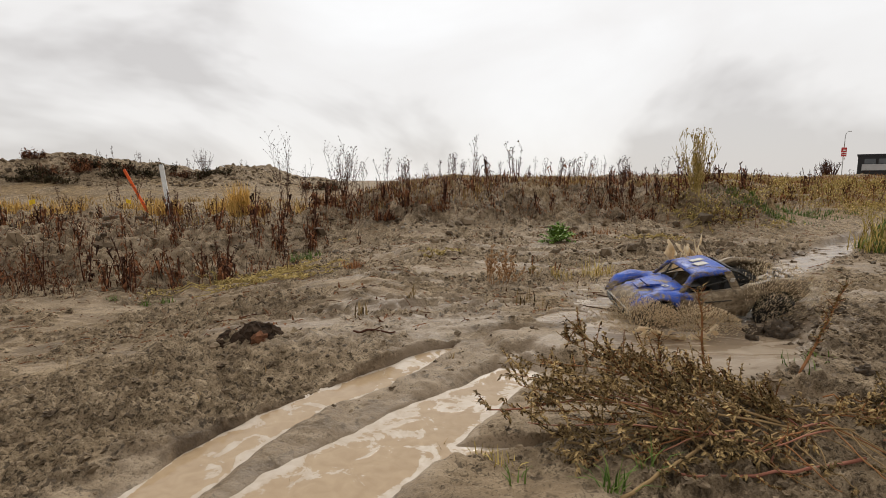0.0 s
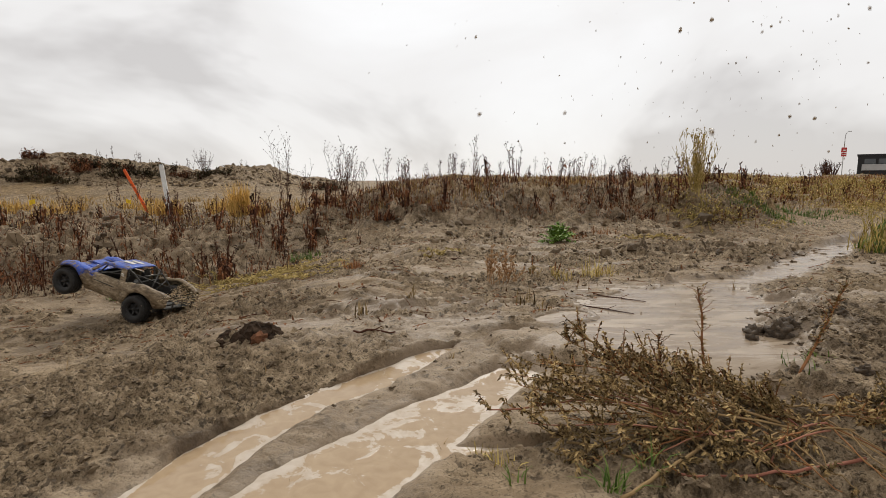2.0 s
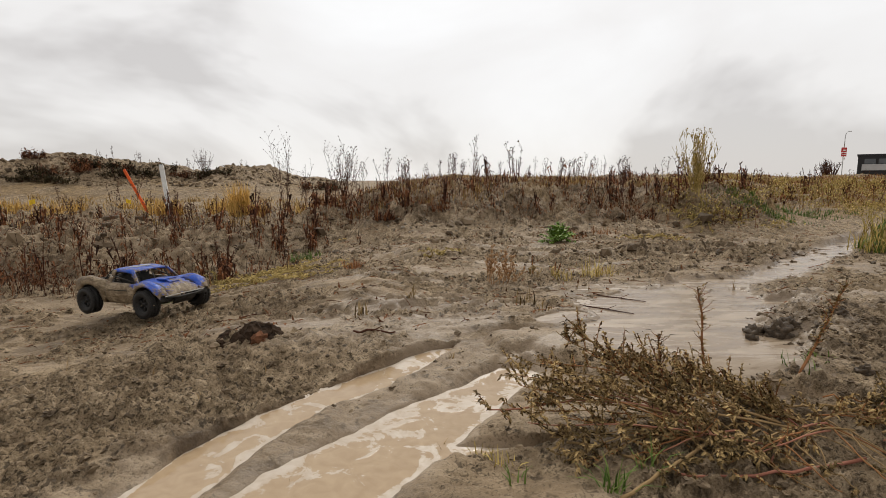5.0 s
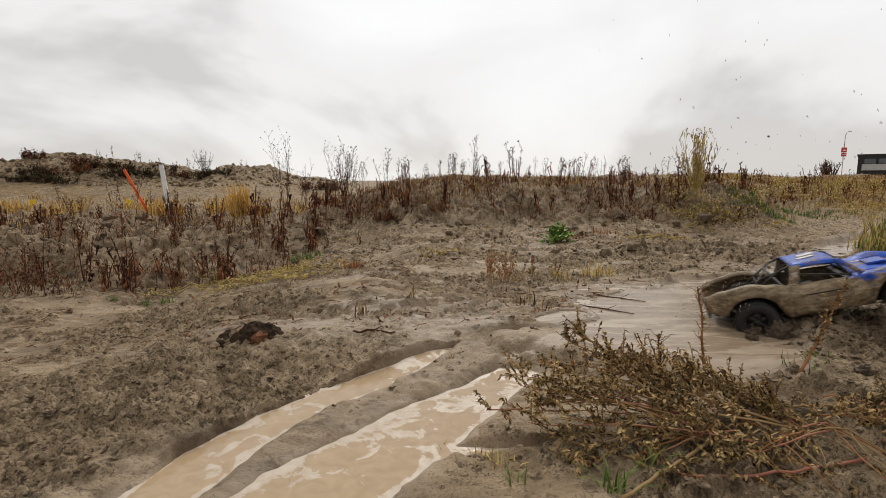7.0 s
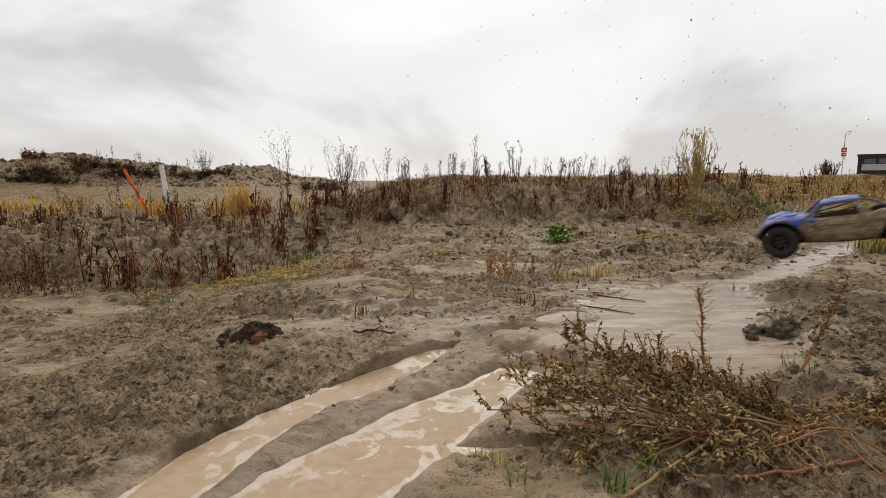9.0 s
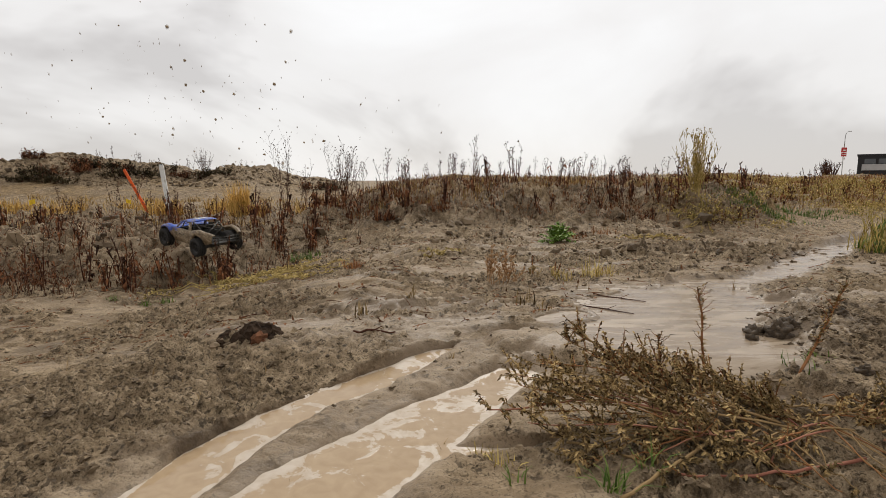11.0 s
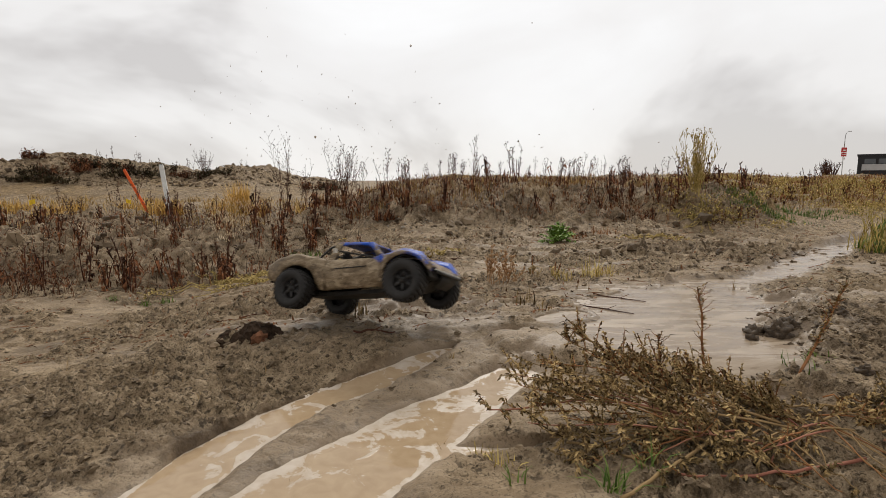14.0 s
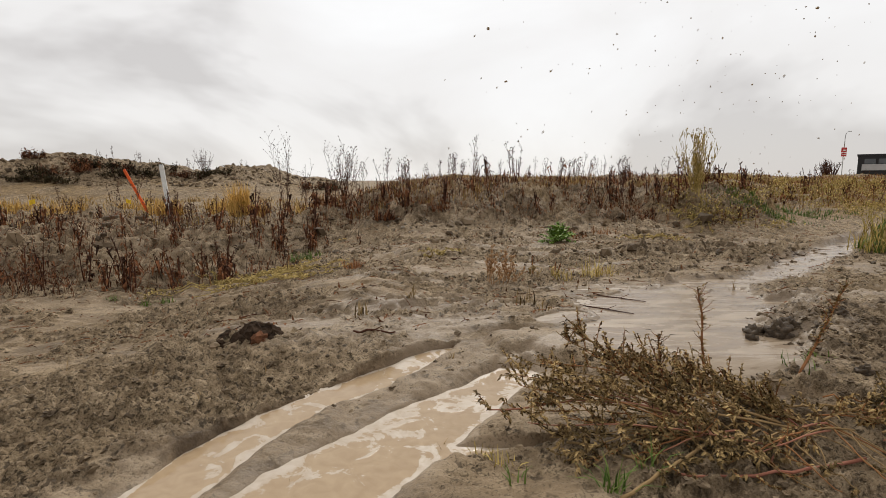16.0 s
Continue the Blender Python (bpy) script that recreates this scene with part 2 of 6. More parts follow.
PALE = mat_plain("pale_decal", (0.55, 0.52, 0.46), 0.5, 0, 0.25, 60)
CLOD = mat_plant("mud_clod", (0.07, 0.049, 0.030), (0.235, 0.17, 0.105), 0.65, 60, 0.6, 0.12)
CLOD_DARK = mat_plain("dark_wet_clod", (0.075, 0.053, 0.034), 0.6, 0, 0.7, 80, 0.008, 0.18)
STONE = mat_plant("pale_pebble", (0.15, 0.12, 0.088), (0.38, 0.33, 0.265), 0.65, 30, 0.8)

# ---- mesh helpers ----
class Shape:
    """A growing list of vertices and faces."""

    def __init__(self):
        self.v, self.f = [], []

    def add(self, verts, faces):
        o = len(self.v)
        self.v.extend(tuple(p) for p in verts)
        self.f.extend(tuple(i + o for i in q) for q in faces)

    def tube(self, pts, r0, r1, n=4, cap=True):
        pts = [Vector(p) for p in pts]
        o, k = len(self.v), len(pts)
        for i, p in enumerate(pts):
            d = (pts[min(i + 1, k - 1)] - pts[max(i - 1, 0)]).normalized()
            a = d.orthogonal().normalized()
            c = d.cross(a)
            r = r0 + (r1 - r0) * i / max(1, k - 1)
            for j in range(n):
                q = 2 * math.pi * j / n
                self.v.append(tuple(p + r * (math.cos(q) * a + math.sin(q) * c)))
        for i in range(k - 1):
            for j in range(n):
                e = (j + 1) % n
                self.f.append((o + i * n + j, o + i * n + e, o + (i + 1) * n + e, o + (i + 1) * n + j))
        if cap:
            self.f.append(tuple(o + j for j in reversed(range(n))))
            self.f.append(tuple(o + (k - 1) * n + j for j in range(n)))

    def leaf(self, p, d, up, length, width, curl=0.3):
        """A folded, curling leaf of four faces."""
        p, d, up = Vector(p), Vector(d).normalized(), Vector(up)
        s = d.cross(up)
        s = s.normalized() if s.length > 1e-4 else d.orthogonal().normalized()
        u = s.cross(d)
        m = p + d * length * 0.5 + u * curl * length * 0.18
        e = p + d * length * 0.95 - u * curl * length * 0.35
        h = width * 0.5
        f = u * h * 0.45
        self.add([p, m + s * h + f, m, m - s * h + f, e], [(0, 1, 2), (0, 2, 3), (1, 4, 2), (2, 4, 3)])

    def oval(self, p, d, up, length, width, curl=0.3):
        """A rounded leaf, cupped and curling, of eight faces."""
        p, d, up = Vector(p), Vector(d).normalized(), Vector(up)
        s = d.cross(up)
        s = s.normalized() if s.length > 1e-4 else d.orthogonal().normalized()
        u = s.cross(d)
        pts = [p]
        for k, w in ((0.3, 0.85), (0.68, 0.9)):
            c = p + d * length * k + u * curl * length * (0.16 if k < 0.5 else -0.02)
            h = width * 0.5 * w
            pts += [c + s * h + u * h * 0.5, c, c - s * h + u * h * 0.5]
        pts.append(p + d * length * 0.97 - u * curl * length * 0.32)
        self.add(pts, [(0, 1, 2), (0, 2, 3), (1, 4, 5, 2), (2, 5, 6, 3), (4, 7, 5), (5, 7, 6)])

    def bead(self, p, r, stretch=1.0, axis=(0, 0, 1)):
        """A small eight-sided seed or drop."""
        p, a = Vector(p), Vector(axis).normalized()
        b = a.orthogonal().normalized()
        c = a.cross(b)
        pts = [p + a * r * stretch, p - a * r * stretch, p + b * r, p - b * r, p + c * r, p - c * r]
        self.add(pts, [(0, 2, 4), (0, 4, 3), (0, 3, 5), (0, 5, 2), (1, 4, 2), (1, 3, 4), (1, 5, 3), (1, 2, 5)])

    def box(self, c, size, m=None):
        x, y, z = (s / 2 for s in size)
        pts = [Vector((sx * x, sy * y, sz * z)) for sz in (-1, 1) for sy in (-1, 1) for sx in (-1, 1)]
        if m:
            pts = [m @ p for p in pts]
        pts = [p + Vector(c) for p in pts]
        self.add(pts, [(0, 2, 3, 1), (4, 5, 7, 6), (0, 1, 5, 4), (2, 6, 7, 3), (0, 4, 6, 2), (1, 3, 7, 5)])

    def sheet(self, rows, thick=None):
        """A grid of points as faces; thick: an offset vector or function for a closed shell."""
        a, b = len(rows), len(rows[0])
        o = len(self.v)
        for r in rows:
            self.v.extend(tuple(p) for p in r)
        for i in range(a - 1):
            for j in range(b - 1):
                self.f.append((o + i * b + j, o + i * b + j + 1, o + (i + 1) * b + j + 1, o + (i + 1) * b + j))
        if thick is not None:
            t, q = Vector(thick), len(self.v)
            for r in rows:
                self.v.extend(tuple(Vector(p) + t) for p in r)
            for i in range(a - 1):
                for j in range(b - 1):
                    self.f.append((q + i * b + j, q + (i + 1) * b + j, q + (i + 1) * b + j + 1, q + i * b + j + 1))
            rim = [j for j in range(b)] + [i * b + b - 1 for i in range(1, a)] + [(a - 1) * b + j for j in range(b - 2, -1, -1)] + [i * b for i in range(a - 2, 0, -1)]
            for i, j in zip(rim, rim[1:] + rim[:1]):
                self.f.append((o + j, o + i, q + i, q + j))

    def mesh(self, name, material, smooth=False):
        me = bpy.data.meshes.new(name)
        me.from_pydata(self.v, [], self.f)
        me.materials.append(material)
        if smooth:
            me.polygons.foreach_set("use_smooth", [True] * len(me.polygons))
        me.update()
        return me


def part(name, shape, material, parent, label="", smooth=False, kind=""):
    ob = new(name, shape.mesh(name, material, smooth))
    ob.parent = parent
    return tagged(ob, label, kind=kind)


def thing(name, label, category, group="", kind=""):
    return tagged(new(name), label, category, group, kind)


def single(name, shape, material, label, category="", group="", kind="", smooth=False):
    return tagged(new(name, shape.mesh(name, material, smooth)), label, category, group, kind)


def at(x, y, z=None, turn=0.0, lean=0.0):
    return pose(x, y, ground_z(x, y) if z is None else z, lean, 0, turn)


# ---- terrain ----
SLOPES = np.stack([np.cos(np.arange(256) * math.pi / 128), np.sin(np.arange(256) * math.pi / 128)])


def lattice(ix, iy, seed):
    """The direction of the slope, as one of 256, at a point of the lattice."""
    h = (ix * 374761393 + iy * 668265263 + seed * 974711) & 0xFFFFFFFF
    h = ((h ^ (h >> 13)) * 1274126177) & 0xFFFFFFFF
    return (h >> 8) & 0xFF


def grain(x, y, seed=0):
    """Smooth noise from -1 to 1."""
    x, y = np.asarray(x, float), np.asarray(y, float)
    ix, iy = np.floor(x).astype(np.int64), np.floor(y).astype(np.int64)
    fx, fy = x - ix, y - iy
    out = 0
    ux, uy = fx * fx * fx * (fx * (fx * 6 - 15) + 10), fy * fy * fy * (fy * (fy * 6 - 15) + 10)
    for dx, wx in ((0, 1 - ux), (1, ux)):
        for dy, wy in ((0, 1 - uy), (1, uy)):
            a = lattice(ix + dx, iy + dy, seed)
            out = out + wx * wy * (SLOPES[0][a] * (fx - dx) + SLOPES[1][a] * (fy - dy))
    return out * 1.5


def layers(x, y, size, octaves=4, seed=0, gain=0.5):
    out, amp, f = 0, 1.0, 1.0 / size
    for k in range(octaves):
        out = out + amp * grain(x * f + 7.3 * k, y * f - 3.1 * k, seed + k)
        amp, f = amp * gain, f * 2.03
    return out


def step(a, b, v):
    k = np.clip((v - a) / (b - a), 0, 1)
    return k * k * (3 - 2 * k)


def along(x, y, line):
    """Distance to a line of (x, y, half width), in half widths, with the half width there."""
    best, wid = np.full(np.shape(x), 1e9), np.full(np.shape(x), 0.05)
    for (x0, y0, w0), (x1, y1, w1) in zip(line, line[1:]):
        dx, dy = x1 - x0, y1 - y0
        k = np.clip(((x - x0) * dx + (y - y0) * dy) / (dx * dx + dy * dy), 0, 1)
        w = w0 + (w1 - w0) * k
        d = np.hypot(x - x0 - k * dx, y - y0 - k * dy) / w
        wid = np.where(d < best, w, wid)
        best = np.minimum(best, d)
    return best, wid


RUT_A = [(0.04, 1.605, 0.012), (-0.01, 1.57, 0.03), (-0.114, 1.472, 0.045), (-0.208, 1.365, 0.056), (-0.33, 1.237, 0.052), (-0.403, 1.13, 0.062), (-0.46, 1.02, 0.068), (-0.513, 0.85, 0.066), (-0.56, 0.6, 0.07), (-0.62, 0.3, 0.09)]
RUT_B = [(0.40, 1.575, 0.012), (0.36, 1.55, 0.03), (0.266, 1.472, 0.055), (0.152, 1.365, 0.066), (0.107, 1.30, 0.075), (0.0, 1.174, 0.098), (-0.043, 1.12, 0.107), (-0.094, 1.04, 0.107), (-0.173, 0.95, 0.12), (-0.245, 0.847, 0.13), (-0.34, 0.6, 0.15), (-0.4, 0.3, 0.17)]
SIDE_ARM = [(-0.02, 1.0, 0.03), (0.10, 0.995, 0.024), (0.20, 1.01, 0.018), (0.28, 1.04, 0.012)]
POND = [(0.62, 1.50, 0.13), (0.82, 1.70, 0.28), (1.06, 2.07, 0.28), (1.30, 2.38, 0.13), (1.55, 2.5, 0.075), (1.97, 2.85, 0.09), (2.55, 3.4, 0.10), (3.0, 3.75, 0.11), (3.7, 4.25, 0.12), (5.2, 5.4, 0.1)]
VALE = [(0.24, 1.60, 0.10), (0.09, 1.46, 0.12), (-0.1, 1.25, 0.17), (-0.25, 1.05, 0.2), (-0.35, 0.84, 0.3), (-0.45, 0.5, 0.4)]
POOLS = [[(0.40, 1.78, 0.045), (0.48, 1.84, 0.05)], [(0.72, 1.24, 0.04), (0.85, 1.20, 0.045)]]
# rough patches of clods: centre, half length, half depth, strength
CLOD_PATCHES = [(-0.43, 1.93, 0.13, 0.06, 0.9), (-0.20, 1.89, 0.16, 0.06, 0.9), (0.40, 2.02, 0.24, 0.07, 0.7), (0.78, 2.18, 0.24, 0.08, 0.7), (-0.72, 1.66, 0.26, 0.09, 1.0), (-1.37, 2.07, 0.15, 0.04, 0.8), (-0.95, 1.98, 0.12, 0.035, 0.7), (0.55, 2.62, 0.35, 0.10, 0.7), (1.75, 2.15, 0.3, 0.08, 0.8), (-1.7, 2.4, 0.3, 0.06, 0.6), (0.15, 1.93, 0.12, 0.03, 0.5), (1.15, 2.9, 0.4, 0.12, 0.8)]


def water_z(x, y):
    return -0.066 + 0.068 * step(1.34, 1.55, y + 0.2 * np.clip(x - 0.1, 0.0, 1.0)) + 0.012 * step(2.6, 4.5, y)


def rut_z(x, y):
    return -0.066 + 0.022 * step(1.35, 1.62, y)


def left_of_rut(x, y):
    """How far a place lies over the far edge of the narrow rut."""
    return (x + 0.33) * 0.81 - (y - 1.237) * 0.59


def base_z(x, y):
    """The lie of the land without its small relief."""
    x, y = np.asarray(x, float), np.asarray(y, float)
    wob = 0.38 * layers(x, y, 1.7, 4, 40)
    z = -0.046 + 0.058 * step(1.3, 1.62, y) - 0.235 * step(-0.05, -1.9, x) * step(1.0, 2.1, y)
    left, right = step(-0.9, -2.0, x), step(3.0, 4.4, x - 0.12 * (y - 5))
    foot = 4.25 - 0.95 * left + 0.3 * step(1.0, 3.0, x)
    rise = 0.41 * (1 - left) * (1 - right) + 0.245 * left + 0.09 * right
    width = 1.45 - 0.2 * left + 1.6 * right
    z = z + rise * step(0, 1, (y + wob - foot) / width)
    z = z + 0.10 * step(6, 10, y) * (1 - left) + 0.06 * step(7, 12, y) * left
    z = z + right * 0.40 * step(5.5, 19, y)
    z = z + 0.045 * step(0.92, 1.15, x - (y - 1.6) * 0.72) * step(2.3, 1.8, y) * step(0.9, 1.1, y)
    z = z + 0.12 * step(2.6, 3.4, x) * step(4.2, 3.2, y - (x - 2.9) * 0.9)
    for cx, cy, sx, sy, hgt in ((-10.9, 14.0, 1.25, 2.5, 0.98), (-9.2, 14.2, 1.1, 2.6, 0.72), (-7.6, 14.6, 1.2, 2.7, 0.62), (-5.6, 14.7, 1.0, 2.6, 0.64), (-3.8, 15.3, 1.6, 2.0, 0.46), (-12.9, 14.4, 0.9, 2.5, 0.12)):
        z = z + hgt * np.exp(-(((x - cx) / sx) ** 2 + ((y - cy) / sy) ** 2) ** 1.2)
    z = z + 0.13 * layers(x, y, 4.5, 3, 141) * step(7.5, 11, y) * (0.4 + 0.6 * right)
    far = step(24, 80, np.hypot(x, y))
    return z * (1 - far) + far * 0.30


def crumbly(x, y):
    """Where the mud is broken into crumbs and clods (1) and where it lies smooth (0)."""
    ragged_edge = layers(x, y, 0.34, 4, 311, 0.6)
    s = left_of_rut(x, y)
    out = step(1.78, 1.48, y + 0.22 * ragged_edge) * step(-0.03, -0.06, s + 0.01 * ragged_edge) * (0.3 + 0.7 * step(0.82, 1.12, y - 0.12 * x + 0.1 * ragged_edge)) * (0.62 + 0.38 * step(-0.3, 0.3, ragged_edge))
    out = np.maximum(out, step(0.92, 1.06, x - (y - 1.6) * 0.72 + 0.12 * ragged_edge) * step(2.25, 1.75, y + 0.2 * ragged_edge) * (0.55 + 0.45 * step(-0.2, 0.25, ragged_edge)))
    for cx, cy, ax, ay, k in CLOD_PATCHES:
        out = np.maximum(out, k * step(1.1, 0.5, np.hypot((x - cx) / ax, (y - cy - 0.15 * (x - cx)) / ay) + 0.5 * ragged_edge))
    out = np.maximum(out, 0.75 * step(0.12, 0.45, layers(x * 0.5, y, 0.42, 4, 321, 0.6)) * step(1.6, 2.0, y))
    return np.clip(out, 0, 1)


def relief(x, y):
    """Ground height, wetness, grass cover, dark soil and crumbs."""
    x, y = np.asarray(x, float), np.asarray(y, float)
    b = base_z(x, y)
    k = step(-0.30, -0.07, left_of_rut(x, y)) * step(1.72, 1.58, y) * step(0.25, 0.05, x)
    b = b * (1 - k) + np.minimum(b, rut_z(x, y) + 0.032) * k
    near = step(7, 4, y)
    bank = step(0.06, 0.18, b) * step(14, 6, y)
    bank = np.maximum(bank, 0.85 * step(2.75, 3.5, y + 0.35 * layers(x, y, 0.6, 3, 381)) * step(-0.9, -1.9, x) * step(11, 7, y))
    heap = step(1.0, 0.3, np.hypot((x - 2.0) / 1.25, (y - 3.3 - 0.1 * x) / 0.55) + 0.3 * layers(x, y, 0.4, 3, 331))
    crumb = np.maximum(crumbly(x, y) * step(4.4, 3.4, y), np.maximum(heap, 0.85 * bank * step(-0.35, 0.2, layers(x, y, 0.5, 3, 341))))
    crumb = np.maximum(crumb, 0.75 * step(4.2, 4.8, y))
    open_mud = np.maximum(step(-0.3, -0.8, x), step(2.1, 2.6, y))
    crumb = np.maximum(crumb, 0.14 + (0.30 + 0.56 * open_mud) * step(-0.05, 0.3, layers(x * 0.55, y, 0.30, 4, 351, 0.65) + 0.08 * open_mud))
    z = b + 0.024 * layers(x, y, 1.1, 3, 3) * step(0.6, 1.2, y)
    z = z + 0.010 * layers(x * 0.4, y, 0.26, 4, 11) * near
    z = z + (1 - crumb) * 0.0045 * layers(x * 0.3 - 0.1 * y, y, 0.06, 3, 12) * near
    z = z + 0.0022 * layers(x, y, 0.032, 2, 353) * near
    ridge = 0.25 + 1.3 * np.abs(layers(x, y, 0.13, 4, 21, 0.6))
    z = z + crumb * (0.024 + 0.030 * heap) * (ridge - 0.55) * step(9, 5, y)
    lumps = np.abs(layers(x, y, 0.036, 3, 35, 0.65))
    z = z + crumb * (0.024 + 0.014 * heap + 0.008 * bank) * (lumps - 0.35) * step(9, 6, y)
    z = z + bank * (0.06 * layers(x, y, 0.7, 5, 51, 0.6) + 0.10 * (np.abs(layers(x, y, 0.34, 4, 61, 0.6)) - 0.4))
    mound = step(0.35, 0.75, b) * step(9, 12, y)
    z = z + mound * (0.10 * layers(x, y, 0.9, 5, 71, 0.65) - 0.20 * (np.abs(layers(x, y * 0.7, 0.6, 5, 75, 0.62)) - 0.35))
    # little broken scarps in the drying crust
    t = layers(x * 0.55 + 0.2 * y, y, 0.42, 4, 151, 0.55) * 2.0
    t = t - np.floor(t)
    z = z + 0.036 * (t - 0.5 - step(0.90, 1.0, t)) * step(1.75, 2.1, y) * step(5.2, 4.2, y) * step(-0.05, 0.3, layers(x, y, 0.8, 2, 161) + 0.15)
    # driven streaks along the track
    lane = step(1.45, 1.65, y) * step(2.75, 2.35, y) * step(-2.2, -1.2, x)
    z = z + lane * (1 - 0.6 * crumb) * 0.011 * layers(x * 0.16 + y * 0.05, y, 0.085, 3, 81)
    # the cut bank over the narrow rut, and the low saddle between the ruts
    s = left_of_rut(x, y) + 0.012 * layers(x, y, 0.14, 4, 87, 0.6)
    d, w = along(x, y, VALE)
    k = step(1.4, 0.8, d + 0.15 * layers(x, y, 0.2, 3, 88)) * step(-0.055, -0.03, s)
    z = z * (1 - k) + (rut_z(x, y) + 0.017 + 0.013 * layers(x * 0.8 + y * 0.5, y * 0.8 - x * 0.7, 0.13, 4, 89, 0.6) + 0.005 * np.abs(layers(x, y, 0.035, 2, 90))) * k
    crumb = np.maximum(crumb * (1 - 0.6 * k), 0.3 * k)
    wet = 0.35 * step(1.25, 0.85, d)
    shore_wob = 0.16 * layers(x, y, 0.19, 4, 91) + 0.10 * layers(x, y, 0.06, 3, 93)
    wz = rut_z(x, y)
    scarp = 0.0
    for line, deep, soft in ((RUT_A, 0.035, 0.6), (RUT_B, 0.035, 0.55), (SIDE_ARM, 0.014, 0.8)):
        d, w = along(x, y, line)
        d = d + shore_wob * np.minimum(1, 0.05 / w)
        hard = step(0.0, -0.03, left_of_rut(x, y)) if line is RUT_A else 0.0
        k = step(1.0 + soft * (1 - hard) + 0.10 * hard, 0.78 + 0.15 * hard, d)
        bed = wz - deep * step(1.15, 0.5, d)
        z = z * (1 - k) + bed * k
        scarp = np.maximum(scarp, hard * step(1.4, 1.12, d) * step(1.7, 1.4, y))
        wet = np.maximum(wet, step(1.5, 1.0, d) * 0.6 * (1 - hard))
        crumb = crumb * (1 - step(1.8, 1.2, d) * (1 - hard))
    wz = water_z(x, y)
    d, w = along(x, y, POND)
    d = d + 1.6 * shore_wob + 0.45 * layers(x * 0.35, y, 0.16, 3, 95) * np.minimum(1, w / 0.2)
    k = step(1.5, 0.7, d)
    bed = wz - 0.007 + 0.013 * layers(x * 0.35, y, 0.26, 3, 97) * np.minimum(1, w / 0.2)
    z = z * (1 - k) + bed * k
    z = np.maximum(z, wz + 0.006 - 0.06 * (1 - step(1.05, 1.4, d) * step(2.6, 1.75, d)) - np.clip(d - 2.6, 0, 9))
    crumb = crumb * (1 - k)
    wet = np.maximum(wet, step(1.8, 0.9, d))
    for pool in POOLS:
        d, w = along(x, y, pool)
        d = d + 1.5 * shore_wob
        k = step(2.3, 0.7, d) * step(0.0, 0.02, left_of_rut(x, y) + 0.15 * (y > 1.65))
        z = z * (1 - k) + (wz - 0.010) * k
        z = np.maximum(z, wz + 0.009 - 0.06 * (1 - step(1.05, 1.4, d) * step(2.8, 1.75, d)) - np.clip(d - 2.8, 0, 9))
        crumb = crumb * (1 - k)
        wet = np.maximum(wet, step(2.2, 1.0, d) * k)
    # standing damp where the wheels have smeared the track
    wetter = step(0.05, 0.5, layers(x * 0.35, y, 0.35, 4, 101) + 0.1 + 0.35 * lane * step(2.2, 1.9, y)) * step(4.6, 3.4, y) * step(1.42, 1.65, y) * step(-1.3, -0.4, x)
    wet = np.clip(np.maximum(wet, (0.35 + 0.45 * step(2.5, 1.9, y)) * wetter * (1 - crumb) * (1 - heap)), 0, 1)
    cover = np.clip(step(4.9, 7.0, y + 0.5 * layers(x, y, 0.8, 3, 111)) * step(0.02, 0.12, b) * (1 - 0.9 * mound) * (1 - 0.55 * step(-0.5, -1.5, x)), 0, 1) * (0.1 + 0.9 * step(-0.2, 0.3, layers(x, y, 0.9, 4, 121)))
    soil = np.clip(0.62 * bank + 0.45 * heap, 0, 1) * step(-0.35, 0.25, layers(x, y, 0.45, 4, 131) + 0.1)
    soil = np.maximum(soil, 0.35 * mound * step(0.0, 0.5, layers(x, y, 1.2, 4, 171)))
    soil = np.maximum(soil, 0.8 * scarp)
    torn = step(0.95, 1.08, x - (y - 1.6) * 0.72) * step(2.2, 1.8, y) * step(-0.2, 0.3, layers(x, y, 0.2, 4, 361))
    soil = np.maximum(soil, 0.6 * torn * (1 - wet))
    stain = step(0.05, 0.5, layers(x * 0.5, y, 0.38, 5, 371, 0.6)) * step(1.65, 2.0, y) * step(3.6, 2.9, y) * (1 - wet)
    soil = np.maximum(soil, 0.5 * stain * (0.12 + 0.88 * step(-0.1, -0.8, x)))
    return z, wet, cover, soil, crumb


def spread_axis(start, fine_end, fine, share, far_from, grow, end):
    """Grid lines: even at first, then in proportion to the distance, then ever wider."""
    out, gap = [start], fine
    while out[-1] < end:
        if out[-1] > far_from:
            gap *= grow
        elif out[-1] > fine_end:
            gap = max(fine, share * out[-1])
        out.append(out[-1] + gap)
    return out


xs = spread_axis(0.0, 1.1, 0.0075, 0.0075, 13.0, 1.09, 1500.0)
xs = np.array([-v for v in reversed(xs[1:])] + xs)
ys = spread_axis(0.62, 0.62, 0.0036, 0.0058, 16.0, 1.05, 1800.0)
back = spread_axis(0.0, 0.05, 0.02, 0.16, 60.0, 1.16, 900.0)
ys = np.array([0.62 - v for v in reversed(back[1:])] + ys)
GX, GY = np.meshgrid(xs, ys)
GZ, GW, GC, GS, GB = relief(GX, GY)
XL, YL = xs.tolist(), ys.tolist()


def sample(grid, x, y):
    """A value of the terrain grid at a place."""
    i, j = int(np.searchsorted(xs, x)) - 1, int(np.searchsorted(ys, y)) - 1
    u, v = (x - XL[i]) / (XL[i + 1] - XL[i]), (y - YL[j]) / (YL[j + 1] - YL[j])
    return float((grid[j, i] * (1 - u) + grid[j, i + 1] * u) * (1 - v) + (grid[j + 1, i] * (1 - u) + grid[j + 1, i + 1] * u) * v)


def ground_z(x, y):
    return sample(GZ, x, y)


CLUMPS = layers(GX, GY, 0.7, 2, 201)


